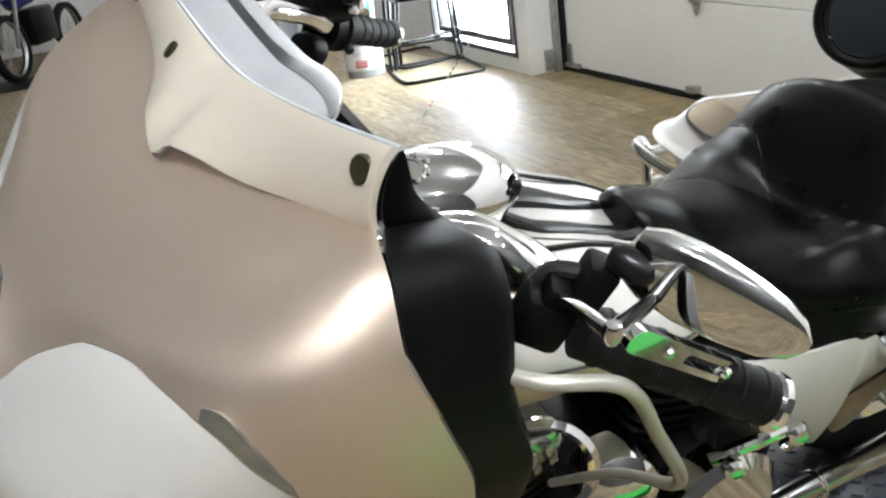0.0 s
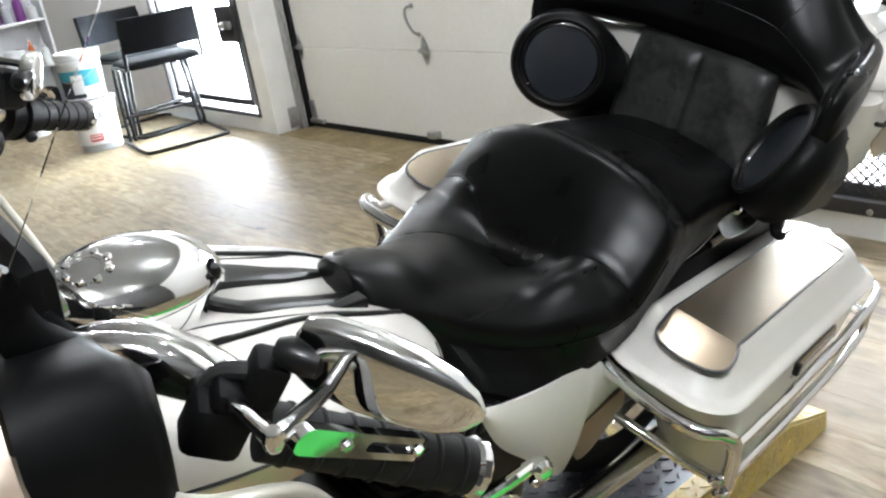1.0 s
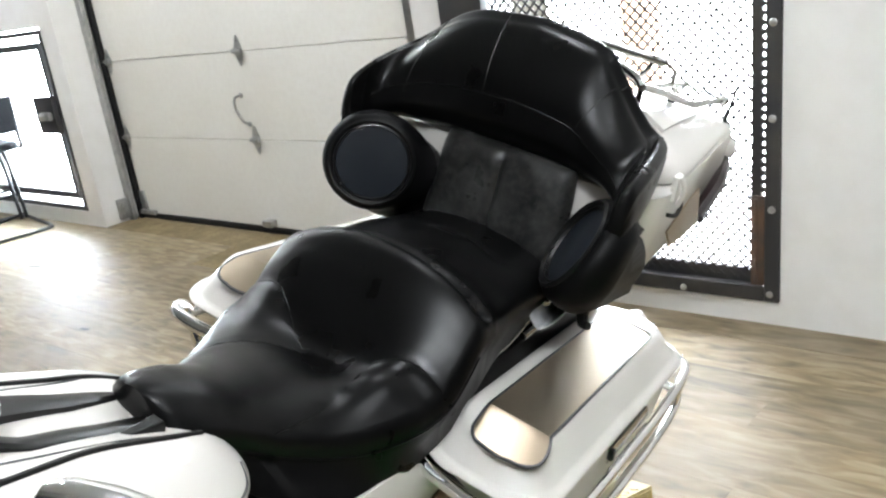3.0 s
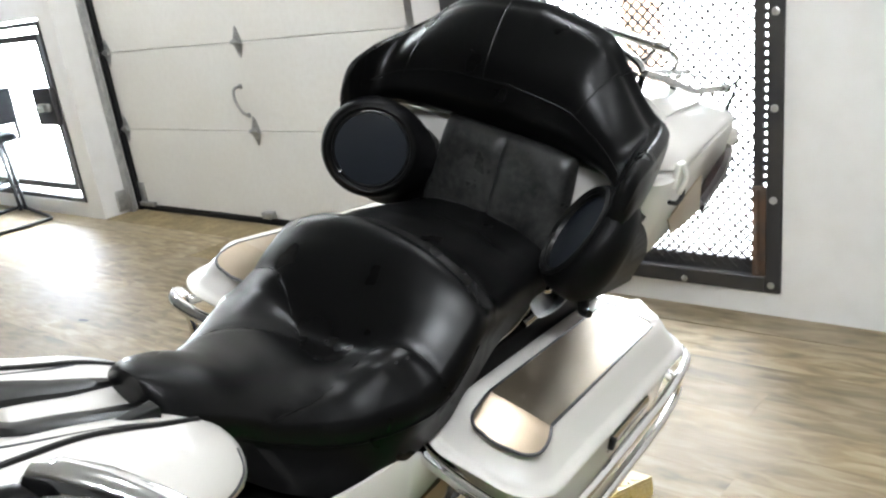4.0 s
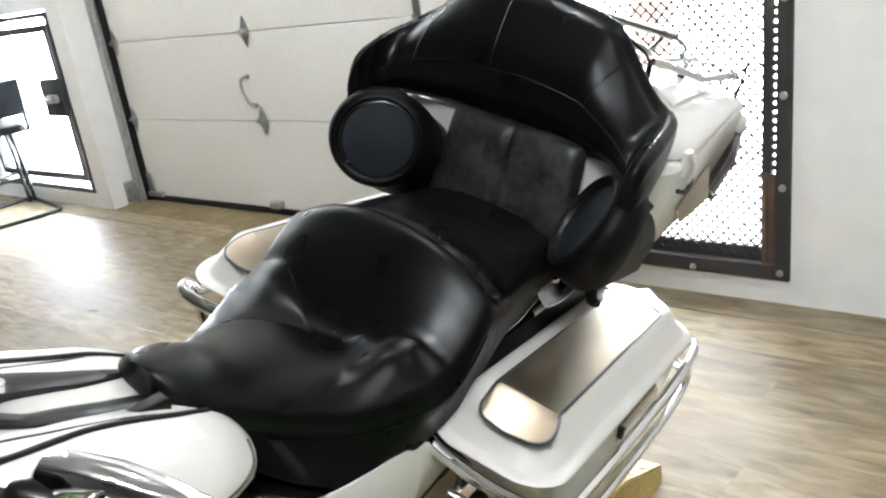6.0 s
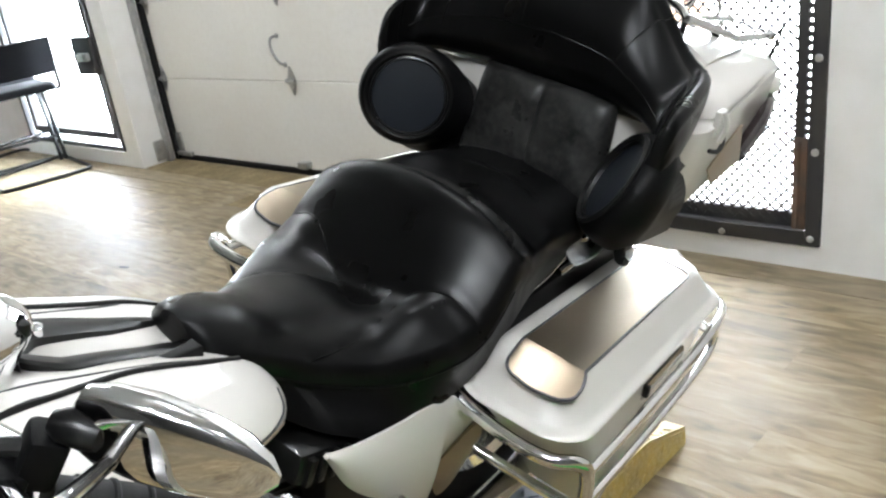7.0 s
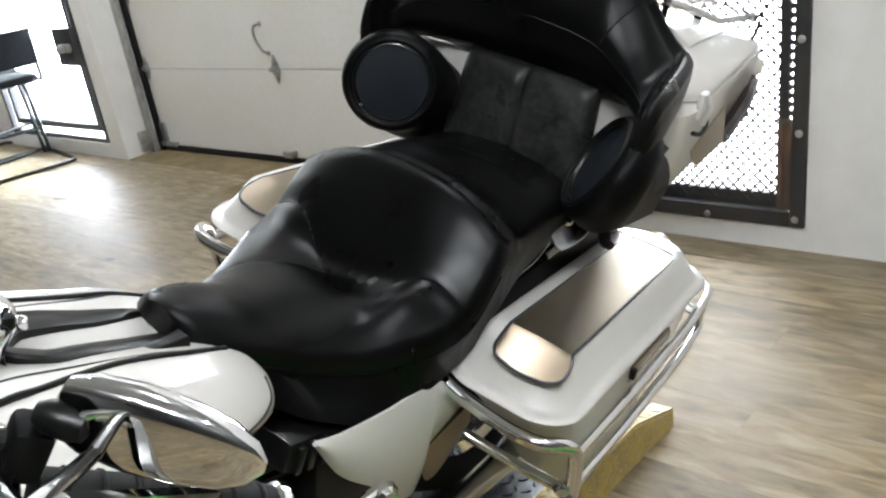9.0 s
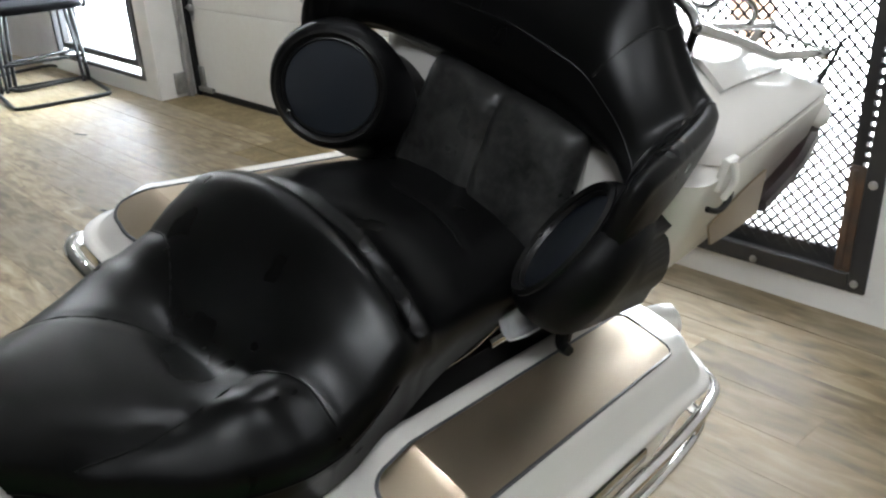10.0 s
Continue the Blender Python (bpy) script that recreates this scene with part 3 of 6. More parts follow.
for f0, f1, k0_, k1_ in ((0.447, 0.44, 14, 36), (0.620, 0.665, 15, 36), (0.285, 0.30, 12, 36), (0.80, 0.775, 8, 36), (0.115, 0.125, 4, 36)):
    part("seam", tube([wrap_at(f0 + (f1 - f0) * (k - k0_) / (k1_ - k0_), k) for k in range(k0_, k1_ + 1)], 0.0014, n=1, seg=6, smooth=False), LEATHER, wrap, "stitched seam piping")
part("seam", tube([wrap_at(f, 14) for f in np.linspace(0.16, 0.80, 50)], 0.0014, n=1, seg=6, smooth=False), LEATHER, wrap, "stitched seam piping")

# speaker pods: a ringed cloth face and a deep housing reaching back to the trunk
for s in (-1, 1):
    face = Vector((-0.729, -0.454, 0.512) if s > 0 else (0.565, -0.791, 0.235)).normalized()
    c = Vector((0.237, -0.008, 0.891) if s > 0 else (-0.221, -0.010, 0.897))
    m = aim(c, face) @ Matrix.Scale(0.98 if s > 0 else 0.93, 4)
    back_c = Vector((s * 0.225, 0.185, 0.815))
    rings = []
    for r, h, f_ in ((0.070, 0.000, 0.0), (0.082, 0.001, 0.0), (0.090, 0.010, 0.0), (0.098, 0.006, 0.0), (0.105, -0.010, 0.0), (0.107, -0.032, 0.03), (0.106, -0.050, 0.16), (0.102, -0.045, 0.42), (0.096, -0.030, 0.75), (0.090, -0.010, 1.0), (0.060, -0.005, 1.0)):
        ring = []
        for q in np.linspace(0, 2 * math.pi, 44, endpoint=False):
            p = m @ Vector((r * math.cos(q), r * math.sin(q), h))
            d_ = (p - c) - face * (p - c).dot(face)
            out_ = Vector((d_.x, 0, d_.z)).normalized() if d_.length > 1e-6 else Vector((1, 0, 0))
            w_ = r * (0.80 if abs(out_.x) > abs(out_.z) else 0.95)
            t_ = back_c + Vector((out_.x * w_, h * 2, out_.z * w_ * 1.05))
            p = p.lerp(t_, f_)
            if s < 0 and h < -0.02:
                p.x += 0.032 * max(0.0, out_.x) ** 2
            ring.append(p)
        rings.append(ring)
    pod = part("speaker_pod", loft(rings), PLASTIC, bike, "matte black speaker pod", angle=60)
    part("ring", lathe([(0.090, 0.004), (0.092, 0.013), (0.087, 0.017), (0.081, 0.012), (0.080, 0.001)], 44, m=m), BLACKM, pod, "glossy black speaker ring")
    part("inner_ring", lathe([(0.081, 0.004), (0.080, 0.010), (0.077, 0.011), (0.075, 0.005)], 44, m=m), BLACKM, pod, "thin black inner ring")
    part("grille", lathe([(0.078, 0.004), (0.05, 0.0065), (0, 0.007)], 36, m=m), GRILLE, pod, "blue-grey speaker cloth")
    part("screw", lathe([(0.004, 0), (0.004, 0.003), (0, 0.004)], 10, m=m @ pose(-0.060, -0.050, 0.012)), CHROME2, pod, "small bright screw")
    if s < 0:
        continue
    low = Vector((s * 0.268, -0.014, 0.792))
    clip = tube([low + Vector((0, 0, 0.02)), low + Vector((s * 0.004, -0.004, -0.012)), low + Vector((s * 0.012, -0.012, -0.026)), low + Vector((s * 0.026, -0.018, -0.024))], [0.010, 0.011, 0.010, 0.007], n=4, seg=10)
    box(clip, -0.014, 0.014, -0.007, 0.007, -0.016, 0.016, bevel=0.003, m=Matrix.Translation(low))
    part("clip", clip, BLACKM, pod, "black plastic cable clip")

# trunk
tr_rings = []
for z, k, yo in ((0.735, 0.80, 0.02), (0.742, 0.86, 0.0), (0.80, 0.93, 0.0), (0.87, 0.98, 0.0), (0.935, 1.0, 0.0), (0.945, 1.0, 0.0)):
    ring = []
    for x, y in rounded(-0.30 * k, 0.30 * k, 0.132 + yo, 0.40 + 0.31 * k, 0.07 * k):
        taper = 1 - 0.22 * max(0, (y - 0.35) / 0.35) ** 2
        ring.append((x * taper, y, z))
    tr_rings.append(ring)
trunk = part("trunk", loft(tr_rings), PEARL, bike, "pearl white rear trunk")
LIDK = [0.2, 0.42, 0.6, 0.72, 0.86, 0.95, 1.0, 1.01]
LIDZ = [1.064, 1.060, 1.047, 1.028, 1.003, 0.985, 0.968, 0.957]


def lid_z(k, y):
    """Height of the trunk lid on its ring k, falling towards the rear."""
    return 0.949 + (lerp(k, LIDK, LIDZ) - 0.949) * lerp(y, [0.20, 0.285, 0.49, 0.58, 0.65, 0.71], [1.05, 1.0, 0.52, 0.36, 0.17, 0.08])


def lid_taper(y):
    return 1 - 0.22 * max(0, (y - 0.35) / 0.35) ** 2


lid = [[(x * lid_taper(y), y, 0.949) for x, y in rounded(-0.291, 0.291, 0.209, 0.711, 0.07)]]
for k in LIDK[::-1]:
    lid.append([(x * lid_taper(y), y, lid_z(k, y)) for x, y in rounded(-0.29 * k, 0.29 * k, 0.46 - 0.25 * k, 0.46 + 0.25 * k, 0.07 * k)])
part("lid", loft(lid), PEARL, trunk)


def lid_panel(u, v):
    y = 0.305 + 0.275 * u
    x = (0.225 - 0.035 * u) * (2 * v - 1)
    return (x, y, lid_z(max(0.2, abs(x) / (0.29 * lid_taper(y)), abs(y - 0.46) / 0.25), y) + 0.007)


part("lid_panel", sheet(lid_panel, np.linspace(0, 1, 16), np.linspace(0, 1, 40), 0.008), PEARL, trunk, "raised panel on the trunk lid")


# saddlebags
def bag_in(y):
    return 0.165 - 0.10 * (y + 0.30)


def bag_out(y):
    return 0.404 - 0.085 * (y + 0.27)


def bag_outline(s, inset=0.0):
    """Plan of a saddlebag, narrowing towards the rear."""
    out = []
    for p, y in rounded(inset, 0.24 - inset, -0.345 + inset, 0.430 - inset, max(0.078 - inset * 0.45, 0.02), 8):
        out.append((s * (bag_in(y) + p * (bag_out(y) - bag_in(y)) / 0.24), y))
    return out


def bag_rim(y):
    return 0.567 - 0.15 * y


def bag_top(x, y):
    """Crowned top of the lid, dropping in front of a soft crease."""
    d = max(0.0, -0.243 - y)
    mid = (bag_in(y) + bag_out(y)) / 2 - 0.01
    return 0.6485 - 0.179 * y - 0.42 * (math.sqrt(d * d + 0.00002) - 0.0045) - 0.010 * ((x - mid) / 0.12) ** 2


def saddlebag(s):
    def at(x, y, z):
        # the far one sits higher, straighter and more level
        return Vector((x, y, z)) if s > 0 else Vector((x - 0.06 * (y + 0.23), y, z + 0.047 + 0.06 * (y + 0.23)))
    rings = []
    for z, ins, dy in ((0.30, 0.045, 0.20), (0.31, 0.028, 0.185), (0.40, 0.016, 0.16), (0.50, 0.012, 0.08), (0.58, 0.011, 0.018), (0.609, 0.012, 0.004)):
        t = (z - 0.30) / 0.309
        rings.append([at(x, y + dy * max(-0.3, min(1, -(y - 0.1) / 0.4)), z + (bag_rim(y) - 0.609) * t) for x, y in bag_outline(s, ins)])
    bag = part("saddlebag", loft(rings), PEARL, bike, "pearl white hard saddlebag with metallic lid panel")
    part("seal", loft([[at(x, y, bag_rim(y) + dz) for x, y in bag_outline(s, 0.007)] for dz in (-0.006, 0.006)]), RUBBER, bag, "black lid seal")
    lr = []
    for h, ins in ((0.0, 0.006), (0.02, 0.0), (0.05, -0.004), (0.12, -0.005), (0.19, -0.002), (0.225, 0.005), (0.25, 0.011), (0.32, 0.0145), (0.55, 0.026), (0.76, 0.036), (0.88, 0.042), (0.95, 0.048), (0.985, 0.055), (1.0, 0.066), (1.0, 0.085), (1.0, 0.112)):
        lr.append([at(x, y, bag_rim(y) + h * (bag_top(abs(x), y) - bag_rim(y))) for x, y in bag_outline(s, ins)])
    lid = part("lid", loft(lr), PEARL, bag, angle=50)

    # metallic panel with a dark pinstripe round it
    us, vs = (1 - np.cos(math.pi * np.linspace(0, 1, 90))) / 2, np.linspace(0, 1, 16)
    def panel(u, v, up=0.0):
        y = -0.318 + 0.622 * u
        a_, b_ = max(0.0, 1 - (y + 0.318) / 0.030), max(0.0, 1 - (0.304 - y) / 0.020)
        ends = 0.030 * (1 - math.sqrt(1 - a_ * a_)) + 0.020 * (1 - math.sqrt(1 - b_ * b_))
        lo = 0.242 - 0.098 * (y + 0.245) + ends
        hi = 0.355 - 0.107 * (y + 0.224) - ends
        if y < -0.243:
            hi += 0.010 * (1 - ((y + 0.280) / 0.037) ** 2)
        x = lo + (hi - lo) * v - (0.0 if s > 0 else 0.034)
        y -= 0.004 * math.sin(math.pi * v) * (1 - u) ** 8
        return at(s * x, y, bag_top(x, y) + 0.0016 + up)
    part("panel", sheet(panel, us, vs, -0.002 * s), PANEL, lid, "metallic champagne inlay panel", angle=14)
    rim = [panel(u, 0, 0.0006) for u in us] + [panel(1, v, 0.0006) for v in vs[1:]] + [panel(u, 1, 0.0006) for u in us[::-1][1:]] + [panel(0, v, 0.0006) for v in vs[::-1][1:-1]]
    part("pinstripe", tube(rim, 0.0030, closed=True, seg=6, smooth=False), STRIPE, lid, "thin dark pinstripe")
    # long lid latch on the outer side
    def latch_at(u, v):
        y = -0.058 + 0.20 * u
        return at(s * (bag_out(y) + 0.006 + 0.004 * math.sin(math.pi * v)), y, bag_rim(y) - 0.004 - 0.034 * v)
    lt = part("latch", sheet(latch_at, np.linspace(0, 1, 12), np.linspace(0, 1, 7), 0.005 if s > 0 else -0.005), CHROME2, bag, "chrome lid latch")
    part("hasp", new_box(-0.006, 0.006, -0.006, 0.006, -0.012, 0.012, bevel=0.003, m=Matrix.Translation(latch_at(0, 0.3))), BLACKM, lt, "black latch end")
    return bag, lid


for s in (1, -1):
    saddlebag(s)

# trunk rack, latch, lamp and aerial
rk = bmesh.new()
tube([(-0.195, 0.225, 1.115), (-0.172, 0.232, 1.130), (-0.10, 0.245, 1.140), (0.10, 0.245, 1.140), (0.172, 0.232, 1.130), (0.195, 0.225, 1.115)], 0.0075, bm=rk)
for s in (-1, 1):
    tube([(s * 0.195, 0.225, 1.115), (s * 0.198, 0.36, 1.072), (s * 0.199, 0.47, 1.033), (s * 0.200, 0.505, 1.022), (s * 0.201, 0.54, 1.017), (s * 0.204, 0.69, 0.993)], 0.0078, bm=rk)
    tube([(s * 0.195, 0.225, 1.115), (s * 0.165, 0.41, 1.073), (s * 0.134, 0.605, 1.028)], 0.0070, bm=rk)
    tube([(s * 0.134, 0.605, 1.028), (s * 0.20, 0.675, 1.000)], 0.0028, n=2, seg=8, bm=rk)
    for q, r in (((s * 0.204, 0.69, 0.993), 0.0125), ((s * 0.134, 0.605, 1.028), 0.0105)):
        lathe([(0, -r), (r * 0.7, -r * 0.7), (r, 0), (r * 0.7, r * 0.7), (0, r)], 14, bm=rk, m=aim(q, (0, 1, 0)))
rack = part("luggage_rack", rk, CHROME2, bike, "chrome tube luggage rack")
bar = bmesh.new()
for k in (-0.006, 0.006):
    tube([(-0.04, 0.245 + k, 1.172), (0.06, 0.337 + k, 1.142), (0.153, 0.427 + k, 1.112)], 0.0075, bm=bar)
tube([(0.150, 0.424, 1.113), (0.164, 0.442, 1.100), (0.166, 0.456, 1.082), (0.158, 0.465, 1.060)], 0.0042, bm=bar)
tube([(0.138, 0.405, 1.128), (0.132, 0.402, 1.106), (0.118, 0.400, 1.086), (0.090, 0.392, 1.082)], 0.0050, bm=bar)
part("hinged_bar", bar, CHROME2, rack, "hinged double bar across the rack")
for s in (-1, 1):
    part("rack_foot", tube([(s * 0.192, 0.230, 1.112), (s * 0.186, 0.237, 1.048)], 0.0062, n=2, seg=8), BLACKM, rack, "black rack foot")
    ft = part("rack_foot", tube([(s * 0.142, 0.553, 1.038), (s * 0.127, 0.553, 0.965)], 0.0062, n=2, seg=8), CHROME2, rack)
    part("collar", tube([(s * 0.1365, 0.553, 1.010), (s * 0.133, 0.553, 0.996)], 0.0095, n=2, seg=10), BLACKM, ft, "black rubber collar")
for s in (-1, 1):
    lt = new_box(s * 0.30 - 0.008, s * 0.30 + 0.005, 0.218, 0.248, 0.925, 0.975, bevel=0.004)
    tube([(s * 0.305, 0.225, 0.975), (s * 0.315, 0.23, 0.95), (s * 0.307, 0.235, 0.915)], 0.005, bm=lt, seg=8)
    part("latch", lt, PEARL, trunk, "painted trunk latch")
    part("hook", tube([(s * 0.303, 0.205, 0.905), (s * 0.31, 0.225, 0.90), (s * 0.308, 0.25, 0.905), (s * 0.303, 0.262, 0.915)], 0.0045, seg=8), BLACKM, trunk, "black trunk hook")
    mk = sheet(lambda u, v: (s * (0.287 - 0.012 * v - 0.06 * max(0, 0.30 + 0.13 * u - 0.35)), 0.30 + 0.15 * u, 0.80 + 0.075 * v * (0.35 + 0.65 * math.sin(math.pi / 2 * u)) + 0.0), np.linspace(0, 1, 12), np.linspace(0, 1, 6), 0.004)
    part("side_panel", mk, PANEL, trunk, "metallic champagne side inlay")
tl = tube([(0.262, 0.50, 0.790), (0.262, 0.57, 0.825), (0.255, 0.62, 0.85), (0.22, 0.70, 0.86), (0.10, 0.735, 0.865), (-0.10, 0.735, 0.865), (-0.22, 0.70, 0.86), (-0.255, 0.62, 0.85), (-0.262, 0.57, 0.825), (-0.262, 0.50, 0.790)], 0.02, seg=10)
part("tail_light", tl, material("dark_red_lens", (0.012, 0.004, 0.005), 0.2, coat=0.6), trunk, "dark red wrap-around light strip")
for s in (-1, 1):
    part("marker_lamp", lathe([(0, -0.02), (0.022, -0.015), (0.026, 0.005), (0.02, 0.022), (0, 0.026)], 20, m=aim((s * 0.228, 0.690, 0.888), (s * 0.5, 0.8, 0))), PEARL, trunk)
part("aerial", tube([(0.226, 0.654, 0.938), (0.224, 0.680, 0.980), (0.222, 0.707, 1.024)], [0.0048, 0.004, 0.003], seg=8), BLACKM, bike, "short black aerial")
part("trunk_mount", new_box(-0.17, 0.17, 0.05, 0.5, 0.66, 0.736, bevel=0.02), BLACKM, bike, "black trunk mount")


# crash bars round the saddlebags
def bag_guard(s):
    dz = 0.0 if s > 0 else 0.03
    g = tube([(s * 0.16, -0.345, 0.62 + dz * 0.5), (s * 0.22, -0.348, 0.600 + dz), (s * 0.31, -0.352, 0.592 + dz), (s * 0.375, -0.345, 0.590 + dz), (s * 0.405, -0.315, 0.582 + dz), (s * 0.416, -0.288, 0.545 + dz), (s * 0.412, -0.262, 0.44 + dz)], 0.0125, seg=14)
    tube([(s * 0.14, -0.295, 0.475), (s * 0.20, -0.282, 0.455 + dz * 0.5), (s * 0.31, -0.266, 0.437 + dz), (s * 0.408, -0.260, 0.438 + dz)], 0.010, seg=12, bm=g)
    for z in (0.545, 0.465):
        tube([(s * 0.414, -0.285 if z > 0.5 else -0.268, z + dz), (s * 0.407, -0.1, z - 0.012 + dz), (s * 0.384, 0.20, z - 0.048 + dz), (s * 0.362, 0.37, z - 0.066 + dz), (s * 0.338, 0.435, z - 0.07 + dz), (s * 0.285, 0.45, z - 0.07 + dz)], 0.0105, seg=12, bm=g)
    tube([(s * 0.358, 0.38, 0.478 + dz), (s * 0.358, 0.38, 0.398 + dz)], 0.009, n=2, seg=10, bm=g)
    for p in ((s * 0.40, -0.272, 0.455 + dz), (s * 0.412, -0.268, 0.43 + dz)):
        lathe([(0.014, 0), (0.014, 0.012), (0.008, 0.016), (0, 0.017)], 8, bm=g, m=aim(p, (0.1, -1, 0)))
    bmesh.ops.translate(g, vec=(0.0 if s > 0 else -0.020, 0, 0), verts=g.verts)
    return part("saddlebag_guard", g, CHROME, bike, "chrome tube saddlebag guard")


for s in (1, -1):
    bag_guard(s)

# tank
TY = [-1.24, -1.20, -1.12, -1.0, -0.88, -0.76, -0.69, -0.655, -0.64]
TW = [0.08, 0.13, 0.18, 0.208, 0.205, 0.188, 0.165, 0.13, 0.09]
TT = [0.83, 0.87, 0.915, 0.935, 0.905, 0.860, 0.825, 0.795, 0.765]
TB = [0.79, 0.78, 0.765, 0.74, 0.725, 0.71, 0.71, 0.725, 0.745]


def tank_point(y, a):
    w, t, b = soft(y, TY, TW), soft(y, TY, TT), soft(y, TY, TB)
    c, s_ = math.cos(a), math.sin(a)
    rear = lerp(y, [-0.95, -0.78], [0.0, 1.0])
    x = w * math.copysign(abs(c) ** (0.72 + 0.18 * rear), c)
    mid = b + (t - b) * 0.42
    z = mid + ((t - mid) if s_ > 0 else (mid - b)) * math.copysign(abs(s_) ** (0.85 + 0.25 * rear), s_)
    if s_ > 0:
        z -= lerp(y, [-1.1, -0.95, -0.8, -0.64], [0.0, 0.02, 0.034, 0.034]) * math.exp(-(x / 0.06) ** 2)
    return (x, y, z)


tank = part("tank", loft([[tank_point(y, a) for a in np.linspace(0, 2 * math.pi, 56, endpoint=False)] for y in np.linspace(-1.24, -0.64, 60)]), PEARL, bike, "pearl white fuel tank with dark pinstripes", angle=70)
for s in (1, -1):
    def stripe(pts, r=0.0022, name="pinstripe"):
        q = [tank_point(y, radians(d)) for y, d in pts]
        part(name, tube(smooth_line(q, 10), r, n=1, seg=6, smooth=False), STRIPE if name == "pinstripe" else RUBBER, tank, "thin dark pinstripe" if name == "pinstripe" else "black joint beside the console")
    d = lambda k: k if s > 0 else 180 - k
    stripe([(-1.16, d(70)), (-1.0, d(68)), (-0.94, d(68)), (-0.86, d(69)), (-0.80, d(67)), (-0.74, d(64)), (-0.69, d(63))], 0.0042, "gap")
    stripe([(-1.05, d(79)), (-0.97, d(77)), (-0.89, d(74)), (-0.80, d(70)), (-0.75, d(66))], 0.0014)
    stripe([(-1.2, d(14)), (-1.05, d(8)), (-0.9, d(4)), (-0.76, d(2)), (-0.69, d(10)), (-0.67, d(30))])
    band = sheet(lambda u, v: Vector(tank_point(-1.19 + 0.50 * u, radians(d(8 - 6 * u - 40 * v * (1 - 0.6 * u))))) * 1.0 + Vector((s * 0.0016, 0, 0)), np.linspace(0, 1, 40), np.linspace(0, 1, 10))
    part("side_panel", band, SILVER, tank, "metallic champagne lower tank panel")

# chrome console with the filler lock, and the black strap behind it
cm = pose(0.022, -1.015, 0.980, -8, 6, 0)
con = []
for r, h in ((0.80, -0.085), (0.84, -0.04), (0.98, -0.006), (1.0, 0.0), (0.98, 0.008), (0.88, 0.020), (0.70, 0.030), (0.45, 0.037), (0.05, 0.040)):
    con.append([cm @ Vector((0.064 * r * math.cos(a), 0.098 * r * math.sin(a), h)) for a in np.linspace(0, 2 * math.pi, 48, endpoint=False)])
# plain black block set below the front of the console
part("console_block", new_box(-0.055, 0.088, -1.185, -1.05, 0.84, 0.962, bevel=0.018), BLACKM, bike, "black block under the console")
console = part("console", loft(con), CHROME, bike, "chrome tank console")
lk = lathe([(0.026, 0), (0.026, 0.004), (0.021, 0.008), (0.016, 0.008), (0.015, 0.004), (0.0, 0.004)], 28, m=cm @ pose(0, -0.052, 0.026, 18, 0, 0))
part("lock_ring", lk, CHROME, console, "chrome filler lock ring")
for i in range(8):
    a = 2 * math.pi * i / 8
    part("stud", lathe([(0.0045, 0), (0.004, 0.003), (0, 0.005)], 10, m=cm @ pose(0.021 * math.cos(a), -0.052 + 0.021 * math.sin(a), 0.033 + 0.0065 * math.sin(a))), CHROME, console)
part("button", lathe([(0.008, 0), (0.008, 0.01), (0.006, 0.014), (0, 0.015)], 14, m=cm @ pose(0.035, 0.072, 0.006)), BLACKM, console, "black console button")
st = bmesh.new()
for x0, x1 in ((0.048, 0.028), (-0.045, -0.045)):
    rr = []
    for k in np.linspace(0, 1, 20):
        x = 0.01 + (x0 - 0.01) * min(1, k / 0.22) ** 0.6 + (x1 - x0) * k
        y = -0.945 + 0.225 * k
        z = soft(y, TY, TT) - lerp(y, [-1.1, -0.95, -0.8, -0.64], [0.0, 0.02, 0.034, 0.034]) + 0.012 - 0.004 * k
        w_ = 0.0135 if x0 > 0 else 0.024 * (1 - k) ** 0.7 + 0.006
        rr.append([(x - w_, y, z - 0.008), (x + w_, y, z - 0.008), (x + w_, y, z + 0.004), (x + 0.6 * w_, y, z + 0.008), (x - 0.6 * w_, y, z + 0.008), (x - w_, y, z + 0.004)])
    loft(rr, bm=st)
prism([(0.050, -0.835), (0.062, -0.80), (0.070, -0.735), (0.048, -0.735)], soft(-0.77, TY, TT) - 0.032, soft(-0.77, TY, TT) - 0.012, bevel=0.004, bm=st)
strap = part("console_strap", st, BLACKM, bike, "black forked console trim")
part("bolt", lathe([(0.008, 0), (0.008, 0.006), (0.005, 0.008), (0, 0.0085)], 12, m=pose(0.031, -0.735, 0.822)), CHROME, strap, "chrome bolt")
part("bolt", lathe([(0.01, 0), (0.01, 0.012), (0.006, 0.014), (0, 0.0145)], 12, m=pose(-0.03, -0.89, 0.895)), CHROME, strap, "chrome bolt")

# fairing
BADGE = material("dull_grey_badge", (0.25, 0.245, 0.235), 0.35, 0.7, vary=(60, (0.4, 0.36, 0.28), 0.6))
FV = [0, 0.15, 0.3, 0.5, 0.75, 1]
FX = [0.33, 0.385, 0.418, 0.43, 0.42, 0.38]
FYR = [-1.236, -1.255, -1.262, -1.238, -1.208, -1.19]
FYF = [-1.285, -1.37, -1.43, -1.495, -1.545, -1.55]
FZE = [1.194, 1.208, 1.178, 1.105, 1.02, 0.90]
FZC = [1.10, 1.075, 1.04, 0.98, 0.90, 0.80]


def droop(x):
    """The fairing hangs lower on its right."""
    return 0.15 * (x - math.sqrt(x * x + 0.004)) + 0.004


